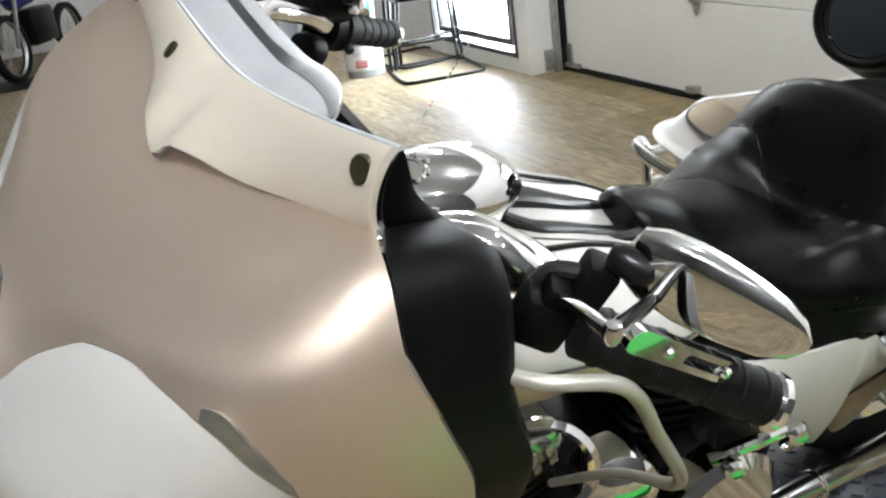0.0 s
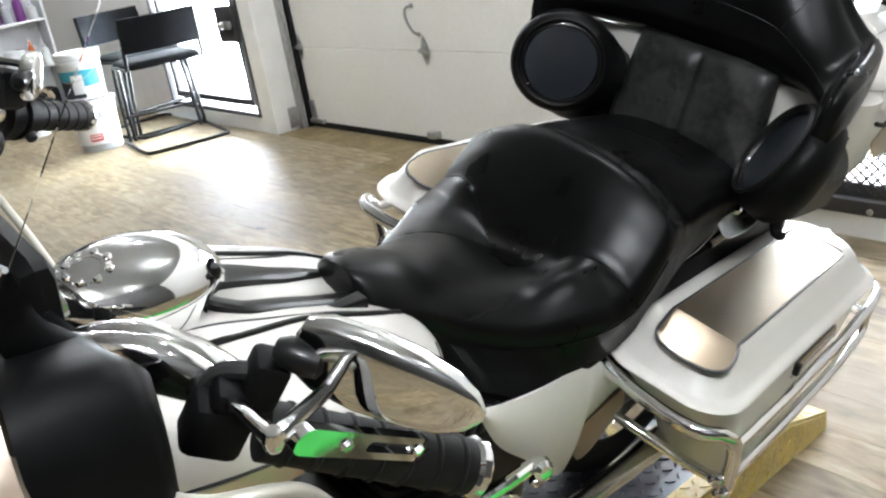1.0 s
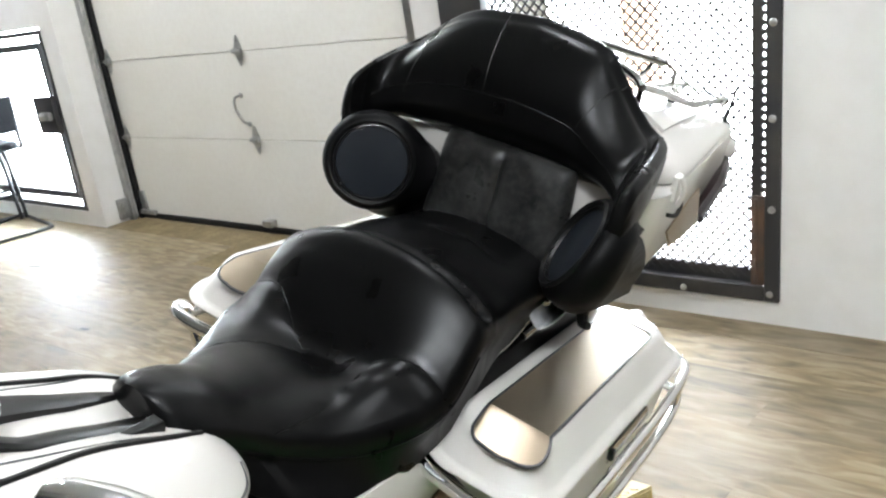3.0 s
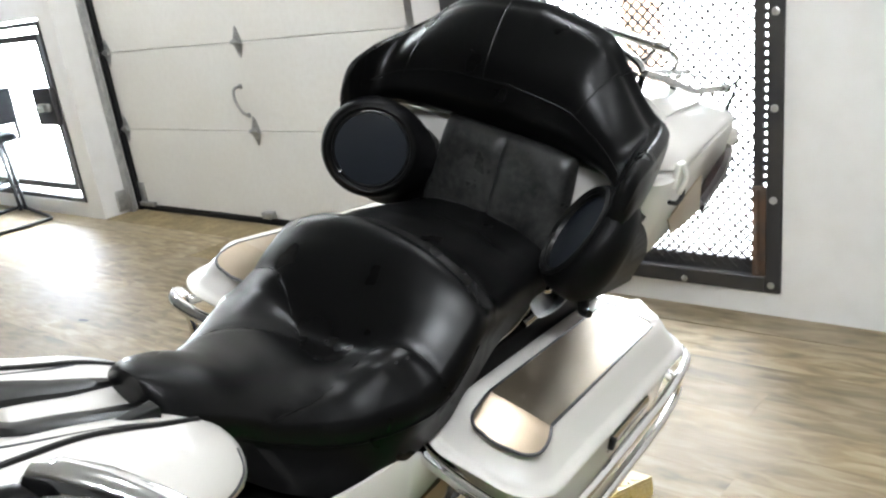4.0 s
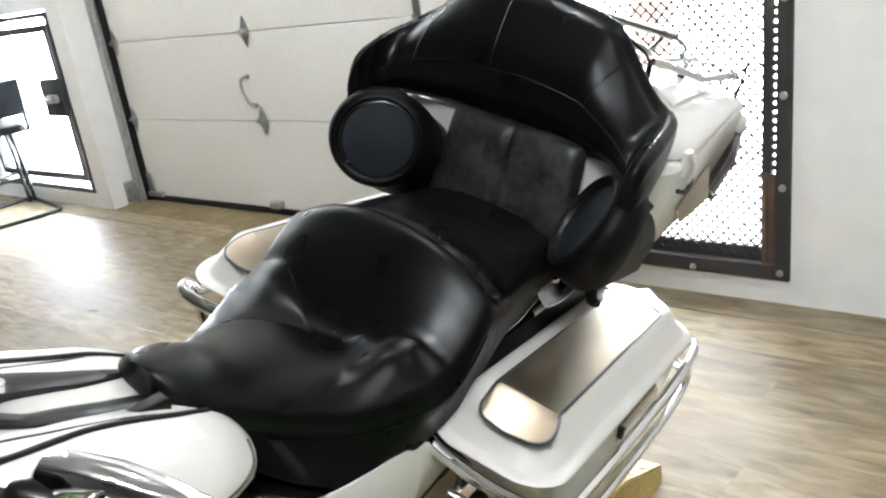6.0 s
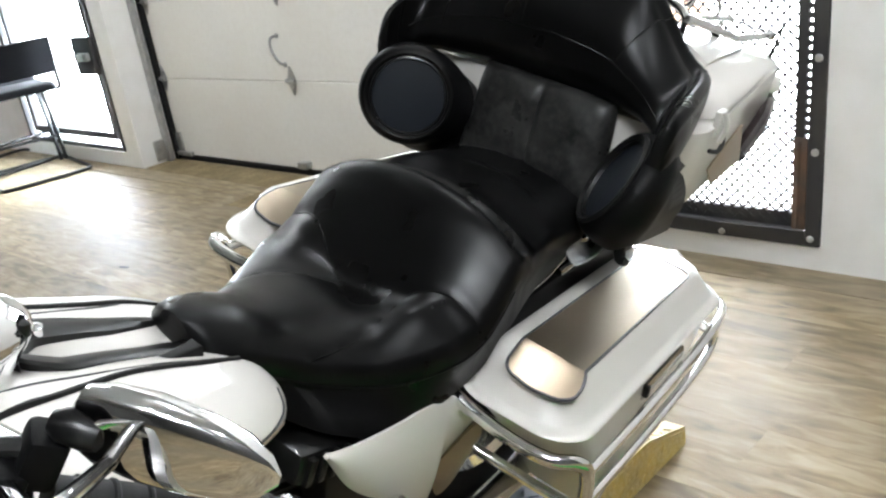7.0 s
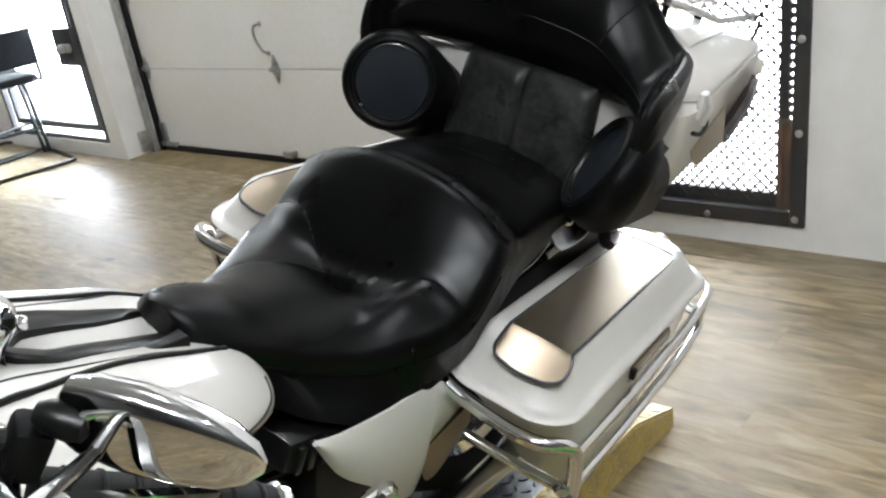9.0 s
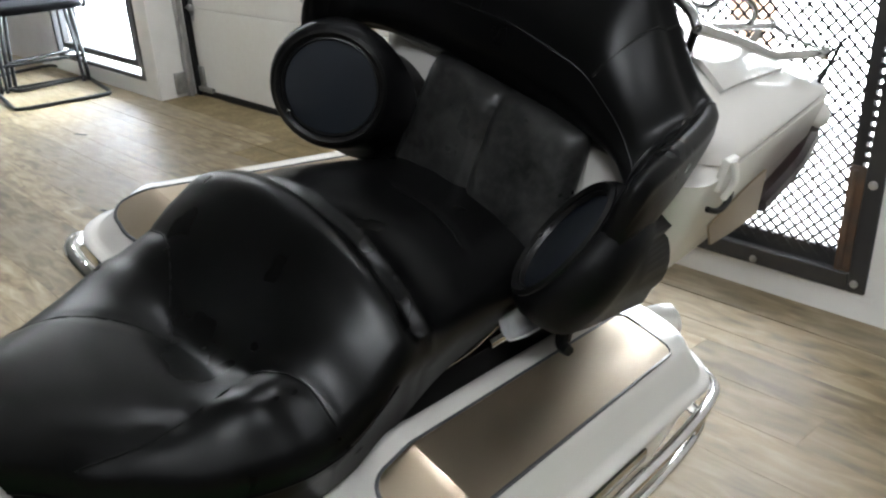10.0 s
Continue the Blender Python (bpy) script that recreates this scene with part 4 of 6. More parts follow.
def fairing_point(a, v, out_=0.0):
    c, s_ = max(math.cos(a), 0), (math.sqrt(math.sin(a) ** 2 + 0.012) - 0.1095) / 0.8965
    zc, ze = soft(v, FV, FZC), soft(v, FV, FZE)
    k = s_ ** (1.15 + 0.6 * v)
    g = min(v / 0.3, 1)
    y = soft(v, FV, FYR) + (soft(v, FV, FYF) - soft(v, FV, FYR)) * (g * c ** 0.8 + (1 - g) * (1 - s_) ** 1.7)
    x = (soft(v, FV, FX) + out_) * math.sin(a)
    return (x, y - out_ * c, zc + (ze - zc) * k + out_ * 0.6 * (1 - v) + droop(x))


def split_v(a):
    """Where the metallic paint above gives way to the pearl panel below."""
    d = abs(math.degrees(a))
    return soft(d, [0, 10, 16.5, 21, 25.5, 33, 42, 52.5, 63, 67.5, 73.5, 80, 90], [0.70, 0.62, 0.53, 0.43, 0.38, 0.33, 0.32, 0.35, 0.415, 0.47, 0.57, 0.74, 0.99])


AS = [radians(d) for d in np.linspace(-90, 90, 91)]
fairing = part("fairing", sheet(lambda a, k: fairing_point(a, k * split_v(a)), AS, np.linspace(0, 1, 26), -0.004), SILVER, bike, "champagne silver and pearl white handlebar fairing")
part("lower_panel", sheet(lambda a, k: fairing_point(a, split_v(a) + (1 - split_v(a)) * k + 0.001), AS, np.linspace(0, 1, 26), -0.004), PEARL, fairing, "pearl white lower fairing panel")
part("pinstripe", tube([fairing_point(a, split_v(a), 0.0012) for a in AS[6:-6]], 0.0022, n=2, seg=6), STRIPE, fairing, "thin dark pinstripe")
for s in (-1, 1):
    part("badge", sheet(lambda u, v: fairing_point(s * radians(60 + 14 * u), split_v(radians(60 + 14 * u)) - 0.006 - 0.045 * v * math.sin(math.pi * min(1, 0.9 * u + 0.1)) ** 0.6, 0.0065), np.linspace(0, 1, 16), np.linspace(0, 1, 6), -0.003), BADGE, fairing, "dull grey fairing badge strip")
head = lathe([(0.0, -0.06), (0.07, -0.05), (0.088, 0.0), (0.095, 0.012), (0.088, 0.018), (0.0, 0.022)], 40, m=aim((0, -1.50, 0.93), (0, -1, -0.05)))
part("headlight", head, CHROME, fairing, "round chrome headlight")

BRONZE = material("dark_bronze_bolt", (0.05, 0.042, 0.022), 0.45, 0.6)
# cream band at the foot of the windshield, with its bolts
def band_point(a, k, out_=0.0):
    s_ = (math.sqrt(math.sin(a) ** 2 + 0.012) - 0.1095) / 0.8965
    x = 0.342 * math.sin(a)
    zl = soft(abs(x), [0, 0.02, 0.045, 0.095, 0.14, 0.24, 0.31, 0.342], [1.100, 1.107, 1.124, 1.132, 1.137, 1.165, 1.190, 1.202])
    lo = Vector((x, -1.236 - 0.074 * (1 - s_) ** 1.7, zl + droop(x)))
    hi = Vector((x, -1.222 - 0.004 * (1 - s_), 1.166 + 0.090 * s_ ** 1.2 + droop(x)))
    p = lo.lerp(hi, k)
    p.y -= 0.007 * math.sin(math.pi * k) ** 0.7 + 0.002 + out_
    return p


band = part("band", sheet(lambda a, k: band_point(a, k), AS[1:-1], np.linspace(0, 1, 14), 0.005), CREAM, bike, "cream windshield band")
for a, k in ((math.asin(0.935), 0.72), (math.asin(-0.36), 0.62)):
    p = band_point(a, k)
    nb = (band_point(a + 0.02, k) - p).cross(band_point(a, k + 0.05) - p).normalized()
    nb = nb if nb.y < 0 else -nb
    nb = (nb + Vector((0.55 * math.sin(a), -0.2, 0.15))).normalized()
    part("bolt", lathe([(0.0098, -0.004), (0.0098, 0.002), (0.008, 0.0032), (0.004, 0.0025), (0, 0.0025)], 20, m=aim(p + nb * 0.006, nb)), BRONZE, band, "dark recessed bolt")


def shield_point(a, k):
    p = band_point(a, 1.0)
    top = 0.20 - 0.03 * abs(math.sin(a)) ** 2
    return (p.x * (1 + 0.27 * k), p.y + 0.004 + 0.035 * k, p.z + top * k)


part("edge_line", tube([band_point(a, 0.0, 0.0015) for a in AS[1:-1]], 0.0016, n=1, seg=6, smooth=False), STRIPE, band, "dark gap under the band")
part("lip", tube([band_point(a, 1.0, -0.002) + Vector((0, 0, 0.001)) for a in AS[1:-1]], 0.0019, n=1, seg=8, smooth=False), GREYPL, band, "pale grey windshield lip")
ws = part("windshield", sheet(shield_point, AS[2:-2], np.linspace(0, 1, 16), 0.0008), SHIELD, bike, "clear acrylic windshield")
ws.visible_shadow = False

# dash behind the windshield and the black inner fairing
def dash_point(a, k):
    p = band_point(a, 0.92)
    wide = max(0.0, 1 - (max(0, math.sin(a)) / 0.62) ** 2.2) ** 0.8
    return (p.x * (1 - 0.06 * k), p.y + 0.010 + 0.075 * k * wide, p.z - 0.016 + (0.022 * math.sin(k * 1.6) - 0.008 * k) * wide)


part("dash", sheet(dash_point, AS[3:-26], np.linspace(0, 1, 10), 0.004), material("grey_dash", (0.62, 0.63, 0.65), 0.18, 0.3, coat=0.6), bike, "grey dash top behind the windshield")


part("dash_edge", sheet(lambda a, k: Vector(dash_point(a, 0.62 + 0.40 * k * (0.35 + 0.65 * max(0, math.sin(a) + 0.2)))) + Vector((0, 0.001, 0.0035)), AS[3:-27], np.linspace(0, 1, 8), 0.002), material("dark_dash_edge", (0.03, 0.03, 0.032), 0.3, vary=(14, (0.09, 0.09, 0.095), 0.7)), bike, "dark rounded dash edge")


def inner_point(a, k):
    """From the fairing's rear edge back towards the rider, then inwards; a runs down the edge."""
    e = Vector(fairing_point(radians(90), a * 0.95))
    x = soft(k, [0, 0.4, 0.62, 0.8, 1.0], [e.x - 0.002, e.x + 0.004, 0.36 + 0.02 * a, 0.30, 0.16])
    y = soft(k, [0, 0.4, 0.62, 0.8, 1.0], [e.y + 0.003, max(-1.195, e.y + 0.045), -1.165, -1.150, -1.150])
    z = e.z + soft(k, [0, 0.4, 0.7, 1.0], [0.0, -0.012, -0.085, -0.15]) * (1 - a) + 0.008 * math.sin(math.pi * k)
    return Vector((x, y, z))


for s in (-1, 1):
    part("inner_fairing", sheet(lambda a, k: Vector((s * inner_point(a, k).x, inner_point(a, k).y, inner_point(a, k).z)), np.linspace(0, 1, 30), np.linspace(0, 1, 24), 0.003), PLASTIC, fairing, "matte black inner fairing")
for s in (-1, 1):
    part("edge_trim", sheet(lambda u, v: Vector((s, 1, 1)) * band_point(radians(88.5), u).lerp(inner_point(0, 0.25 + 0.5 * (1 - u)), v) + Vector((0, 0.004, 0)), np.linspace(0, 1, 8), np.linspace(0, 1, 8), 0.002), PLASTIC, fairing, "matte black edge trim")
part("gauge_panel", new_box(-0.16, 0.16, -1.17, -1.13, 0.98, 1.13, bevel=0.02), PLASTIC, fairing, "black gauge panel")
for i, x in enumerate((-0.10, -0.035, 0.035, 0.10)):
    part("gauge", lathe([(0.026, 0), (0.026, 0.008), (0.022, 0.010), (0.021, 0.005), (0, 0.005)], 24, m=aim((x, -1.13, 1.06), (0, 1, 0.2))), CHROME2, fairing, "round gauge with dull rim")

# handlebar, grips, lever, mirror
hb = tube([(-0.405, -0.98, 1.00), (-0.345, -1.04, 1.05), (-0.27, -1.12, 1.09), (-0.15, -1.19, 1.06), (0.0, -1.19, 1.03), (0.15, -1.19, 1.06), (0.27, -1.17, 1.13), (0.315, -1.14, 1.14), (0.345, -1.11, 1.115)], 0.0135, seg=14)
part("handlebar", hb, CHROME, bike, "chrome handlebar")
for s in (1, -1):
    if s > 0:
        part("riser_cover", tube([(s * 0.255, -1.16, 1.115), (s * 0.295, -1.145, 1.13), (s * 0.325, -1.115, 1.118), (s * 0.35, -1.09, 1.10)], [0.018, 0.025, 0.023, 0.016], seg=14), CHROME, bike, "chrome handlebar cover")
for s in (1, -1):
    turn = Vector((0, 0, 0)) if s > 0 else Vector((-0.07, 0.15, -0.125))
    a, b = Vector((s * 0.385, -1.10, 1.095)) + turn, Vector((s * 0.462, -0.965, 1.025)) + turn
    d = (b - a).normalized()
    grip = part("grip", tube([a, a.lerp(b, 0.5), b], 0.022, n=4, seg=18), RUBBER, bike, "black rubber grip")
    for k in np.linspace(0.1, 0.9, 7):
        part("rib", lathe([(0.0215, -0.003), (0.0235, -0.001), (0.0235, 0.001), (0.0215, 0.003)], 18, m=aim(a.lerp(b, k), d)), RUBBER, grip)
    part("end_cap", lathe([(0.021, -0.006), (0.0245, -0.002), (0.0245, 0.004), (0.02, 0.008), (0, 0.009)], 20, m=aim(b, d)), CHROME, grip, "chrome grip end")
    sw = new_box(-0.018, 0.018, -0.022, 0.022, -0.024, 0.020, bevel=0.009, m=aim(a - d * 0.03, d))
    box(sw, -0.016, 0.018, 0.016, 0.036, -0.014, 0.012, bevel=0.005, m=aim(a - d * 0.03, d))
    for q in ((0.014, 0.03), (-0.008, 0.03)):
        lathe([(0.006, 0), (0.006, 0.008), (0, 0.010)], 10, bm=sw, m=aim(a - d * 0.03, d) @ pose(q[0], 0.026, 0.0, -90, 0, 0))
    if s < 0:
        part("brake_reservoir", new_box(-0.046, 0.040, 0.012, 0.066, -0.085, 0.02, bevel=0.014, m=aim(a - d * 0.03, d)), PLASTIC, bike, "black brake fluid reservoir")
        col = part("throttle_collar", lathe([(0, -0.034), (0.026, -0.034), (0.034, -0.026), (0.036, -0.006), (0.031, -0.002), (0.031, 0.004), (0.036, 0.008), (0.034, 0.03), (0.024, 0.034), (0, 0.034)], 28, m=aim(a, d)), PLASTIC, bike, "black throttle collar")
        for q in (0.6, 2.2, 3.9, 5.3):
            part("button", lathe([(0.008, 0), (0.008, 0.008), (0.005, 0.011), (0, 0.012)], 12, m=aim(a, d) @ pose(0.034 * math.cos(q), 0.034 * math.sin(q), 0.018) @ Matrix.Rotation(q, 4, "Z") @ Matrix.Rotation(radians(90), 4, "Y")), RUBBER, col)
        part("reservoir_cap", lathe([(0.026, -0.03), (0.026, 0.0), (0.022, 0.006), (0, 0.007)], 20, m=aim(a - d * 0.045 + Vector((0.03, -0.03, -0.02)), (0.5, -0.6, 0.4))), PLASTIC, bike, "round black cap")
    if s > 0:
        part("switch_block", new_box(-0.015, 0.015, -0.020, 0.020, -0.013, 0.013, bevel=0.006, m=aim(Vector((0.386, -1.096, 1.140)), d)), PLASTIC, bike, "black switch block")
        part("hose", tube([(0.352, -1.128, 1.115), (0.362, -1.115, 1.140), (0.384, -1.098, 1.146)], 0.007, n=5, seg=10), RUBBER, bike, "black control hose")
    part("switch_housing", sw, PLASTIC, bike, "black switch housing")
    k0, k1 = Vector((s * 0.369, -1.118, 1.122)) + turn, Vector((s * 0.462, -1.140, 1.172)) + turn
    pr = tube([k0, k0.lerp(k1, 0.5) + Vector((0, 0, 0.004)), k1], [0.0065, 0.006, 0.006], seg=12)
    lathe([(0, -0.008), (0.005, -0.007), (0.0066, -0.003), (0.0066, 0.003), (0.005, 0.007), (0, 0.008)], 18, bm=pr, m=aim(k1, (0, 0, 1)))
    part("lever_perch", pr, CHROME, bike, "chrome lever perch")
    # slotted lever blade
    p0, p1 = k1 + Vector((0, 0.006, -0.002)), Vector((s * 0.452, -1.008, 1.068)) + turn
    ax = (p1 - p0).normalized()
    side = ax.cross(Vector((s * 0.87, -0.44, 0.23)).normalized()).normalized()
    nrm = side.cross(ax)
    L = (p1 - p0).length
    def ring(w, e0, e1, n=8):
        pts = []
        for i in range(n + 1):
            t = math.pi * (-0.5 + i / n)
            pts.append((e1 + w * math.cos(t), w * math.sin(t)))
        for i in range(n + 1):
            t = math.pi * (0.5 + i / n)
            pts.append((e0 + w * math.cos(t), w * math.sin(t)))
        return [p0 + ax * u + side * v for u, v in pts]
    o, i_ = ring(0.0098, 0.02, L - 0.0098), ring(0.0042, 0.088, L - 0.016)
    lb = loft([[p + nrm * 0.004 for p in i_], [p + nrm * 0.004 for p in o], [p - nrm * 0.004 for p in o], [p - nrm * 0.004 for p in i_], [p + nrm * 0.004 for p in i_]], caps=False)
    lever = part("lever", lb, CHROME, bike, "slotted chrome lever")
    for u in (0.06, L - 0.014):
        part("rivet", lathe([(0.005, 0), (0.004, 0.003), (0, 0.004)], 12, m=aim(p0 + ax * u + nrm * 0.004, nrm)), CHROME, lever)
    # bullet mirror
    m0, m1 = Vector((s * 0.400, -1.075, 1.168)) + turn, Vector((s * 0.508, -1.012, 1.142)) + turn
    if s < 0:
        m0, m1 = m0 + Vector((0.10, -0.02, 0)), m1 + Vector((0.085, -0.02, 0))
    mx = (m1 - m0).normalized()
    mv = Vector((s * 0.84, -0.46, 0.02))
    mv = (mv - mx * mv.dot(mx)).normalized()
    mu = mv.cross(mx)
    rr = []
    for t, r1, r2 in ((-0.03, 0.010, 0.008), (0.0, 0.022, 0.015), (0.12, 0.029, 0.021), (0.35, 0.032, 0.024), (0.6, 0.030, 0.022), (0.8, 0.025, 0.018), (0.93, 0.016, 0.012), (1.0, 0.004, 0.003)):
        c = m0 + (m1 - m0) * t
        rr.append([c + mu * r1 * 0.92 * math.copysign(abs(math.cos(q)) ** 0.62, math.cos(q)) + mv * r2 * 0.6 * math.copysign(abs(math.sin(q)) ** 0.45, math.sin(q)) for q in np.linspace(0, 2 * math.pi, 28, endpoint=False)])
    mir = part("mirror", loft(rr), CHROME, bike, "bullet-shaped chrome mirror")
    part("stem", tube([k1, m0.lerp(m1, 0.22) - mu * 0.02], [0.0065, 0.005], n=2, seg=12), CHROME, mir, "chrome mirror stem")
    part("clamp", lathe([(0, -0.018), (0.007, -0.017), (0.011, -0.010), (0.012, 0.004), (0.010, 0.014), (0.005, 0.018), (0, 0.019)], 20, m=aim(m0 - mu * 0.004 + mv * 0.008 + mx * 0.004, mx)), BLACKM, mir, "black mirror clamp")
    part("cable", tube([(s * 0.40, -1.20, 1.12), (s * 0.445, -1.178, 1.132), (s * 0.47, -1.13, 1.128), (s * 0.465, -1.085, 1.055), (s * 0.45, -1.03, 0.95), (s * 0.33, -0.98, 0.80), (s * 0.20, -0.95, 0.62)], 0.0058, seg=12), material("braided_cable", (0.42, 0.40, 0.34), 0.35, 0.4, bump=(700, 0.4, 0.0006)), bike, "pale braided clutch cable")

BRIGHT = material("bright_satin_metal", (0.85, 0.86, 0.88), 0.24, 0.55, vary=(40, (0.6, 0.61, 0.64), 0.6), bump=(60, 0.5, 0.003))
# bent chrome bracket between seat and saddlebag, and the rear turn signals
for s in (1, -1):
    bkt = part("trunk_bracket", sheet(lambda u, v: (s * (0.150 + 0.055 * v + 0.012 * math.sin(7 * u)), -0.03 + 0.24 * u, 0.712 + 0.035 * math.sin(2.2 * u + 0.6) - 0.055 * u + 0.020 * math.sin(5 * v + 6 * u) * (1 - 0.4 * v)), np.linspace(0, 1, 28), np.linspace(0, 1, 10), 0.003), BRIGHT, bike, "bent bright metal trunk bracket")
    for y, z in ((0.02, 0.745), (0.10, 0.735)):
        part("bolt", lathe([(0.012, -0.01), (0.012, 0.006), (0.008, 0.010), (0, 0.011)], 14, m=aim((s * 0.178, y, z), (s * 0.5, -0.3, 0.9))), CHROME, bkt, "chrome dome bolt")
    part("brace", tube([(s * 0.172, -0.03, 0.690), (s * 0.182, 0.06, 0.705), (s * 0.185, 0.16, 0.685)], 0.009, seg=10), CHROME2, bkt)
    part("seat_wire", tube([(s * 0.176, -0.21, 0.696), (s * 0.176, -0.15, 0.696), (s * 0.174, -0.07, 0.698), (s * 0.172, -0.01, 0.720), (s * 0.170, 0.02, 0.738)], 0.0022, seg=8), CHROME2, bike, "thin bright wire along the seat edge")
    sig = part("turn_signal", lathe([(0, -0.045), (0.022, -0.042), (0.034, -0.028), (0.037, 0.0), (0.035, 0.022), (0.026, 0.030), (0, 0.032)], 28, m=aim((s * 0.178, 0.515, 0.462), (s * 0.5, 0.85, 0.1))), PEARL, bike, "white rear turn signal")
    part("stem", tube([(s * 0.10, 0.46, 0.49), (s * 0.135, 0.47, 0.488), (s * 0.168, 0.50, 0.470)], 0.011, seg=10), RUBBER, sig, "black ribbed stem")

# frame, engine and wheels under the tank and seat
# filler box added to keep the space between seat and bags dark
part("frame", new_box(-0.158, 0.158, -0.60, 0.36, 0.36, 0.655, bevel=0.03), BLACKM, bike, "black filler box under the seat")
eng = new_box(-0.15, 0.15, -1.02, -0.42, 0.20, 0.44, bevel=0.04)
part("crankcase", eng, BLACKM, bike, "black engine crankcase")
for cy, dy in ((-0.92, -0.09), (-0.66, 0.09)):
    cyl = part("cylinder", tube([(0, cy, 0.40), (0, cy + dy * 0.6, 0.60)], 0.07, n=1, seg=24, smooth=False), BLACKM, bike, "black finned cylinder")
    for i in range(11):
        k = i / 10
        fin = prism(rounded(-0.105, 0.105, -0.085, 0.085, 0.03, 4), 0, 0.009)
        bmesh.ops.transform(fin, matrix=Matrix.Translation((0.0, cy + dy * k * 0.6, 0.40 + 0.20 * k)) @ Matrix.Rotation(radians(18 if dy < 0 else -18), 4, "X"), verts=fin.verts)
        part("fin", fin, BLACKM, cyl)
    rb = new_box(-0.13, 0.19, -0.085, 0.085, 0, 0.055, bevel=0.014, m=Matrix.Translation((-0.02, cy + dy * 0.7, 0.60)) @ Matrix.Rotation(radians(18 if dy < 0 else -18), 4, "X"))
    for i in range(6):
        box(rb, 0.186, 0.198, -0.07 + i * 0.024, -0.056 + i * 0.024, 0.004, 0.048, bevel=0.003, m=Matrix.Translation((-0.02, cy + dy * 0.7, 0.60)) @ Matrix.Rotation(radians(18 if dy < 0 else -18), 4, "X"))
    part("rocker_cover", rb, CHROME2 if dy < 0 else BLACKM, cyl, "chrome rocker cover" if dy < 0 else "black rocker cover")
part("horn_cover", lathe([(0.0, 0.05), (0.03, 0.047), (0.052, 0.032), (0.060, 0.010), (0.060, -0.02), (0.05, -0.03)], 32, m=aim((0.19, -0.835, 0.555), (0.85, -0.3, 0.25))), CHROME, bike, "domed chrome horn cover")
hr = lathe([(0.075, -0.012), (0.078, 0.0), (0.070, 0.008), (0.062, 0.0)], 36, m=aim((0.18, -0.955, 0.62), (0.8, -0.4, 0.3)))
part("air_ring", hr, CHROME, bike, "chrome ring cover")
pc = lathe([(0.0, 0.03), (0.10, 0.026), (0.118, 0.012), (0.12, -0.03)], 36, m=aim((0.20, -0.62, 0.36), (1, 0, 0.1)))
part("primary_cover", pc, CHROME, bike, "round chrome primary cover")
bk = tube([(0.20, -0.66, 0.50), (0.225, -0.60, 0.535), (0.225, -0.53, 0.53), (0.22, -0.50, 0.50), (0.20, -0.49, 0.44)], 0.011, seg=10)
for p in ((0.225, -0.645, 0.505), (0.232, -0.535, 0.53)):
    lathe([(0.017, 0), (0.017, 0.016), (0.01, 0.022), (0, 0.023)], 12, bm=bk, m=aim(p, (1, -0.3, 0.4)))
part("bracket", bk, CHROME, bike, "chrome engine bracket")
ex = tube([(0.14, -0.75, 0.28), (0.19, -0.55, 0.25), (0.20, -0.42, 0.27), (0.215, -0.30, 0.30), (0.22, 0.0, 0.30), (0.22, 0.45, 0.30)], [0.019, 0.019, 0.02, 0.021, 0.03, 0.04], seg=18)
part("exhaust", ex, CHROME2, bike, "dull chrome exhaust pipe")
part("clamp", tube([(0.2075 + 0.024 * math.cos(q), -0.375, 0.28 + 0.024 * math.sin(q)) for q in np.linspace(0, 2 * math.pi, 20, endpoint=False)], 0.005, n=1, seg=8, closed=True), CHROME, bike, "chrome exhaust clamp")

for s in (1, -1):
    def cover(u, v):
        # u along, v from the seat line down
        y = -0.645 + 0.377 * u
        zt = soft(y, [-0.645, -0.594, -0.51, -0.39, -0.33, -0.268], [0.692, 0.674, 0.657, 0.636, 0.592, 0.527])
        zb = soft(y, [-0.645, -0.594, -0.51, -0.45, -0.415, -0.402, -0.388, -0.33, -0.268], [0.684, 0.589, 0.497, 0.425, 0.405, 0.415, 0.488, 0.498, 0.510])
        z = zt + (zb - zt) * v
        return (s * (0.178 + 0.040 * math.sin(math.pi * min(1, 0.22 + 0.62 * v)) ** 0.8 * (0.35 + 0.65 * math.sin(math.pi * min(1, 0.15 + 0.8 * u)))), y, z)
    part("side_cover", sheet(cover, np.linspace(0, 1, 80), np.linspace(0, 1, 18), 0.006 if s > 0 else -0.006), PEARL, bike, "pearl white side cover with cut-out corner")
    def inlay(u, v):
        y = -0.392 + 0.125 * u
        zt, zb = 0.486 + 0.022 * u, soft(u, [0, 0.15, 0.3, 1], [0.44, 0.405, 0.40, 0.452])
        return (s * (0.198 + 0.006 * math.sin(math.pi * v)), y, zt + (zb - zt) * v)
    part("side_inlay", sheet(inlay, np.linspace(0, 1, 20), np.linspace(0, 1, 8), 0.006 if s > 0 else -0.006), PANEL, bike, "metallic champagne side inlay")

fd = sheet(lambda u, v: ((v - 0.5) * 0.20, 0.05 + 0.345 * math.cos(radians(150 - 165 * u)) * -1, 0.315 + (0.345 - 0.03 * (2 * v - 1) ** 4) * math.sin(radians(150 - 165 * u))), np.linspace(0, 1, 40), np.linspace(0, 1, 12), 0.004)
part("rear_fender", fd, PEARL, bike, "pearl white rear fender")


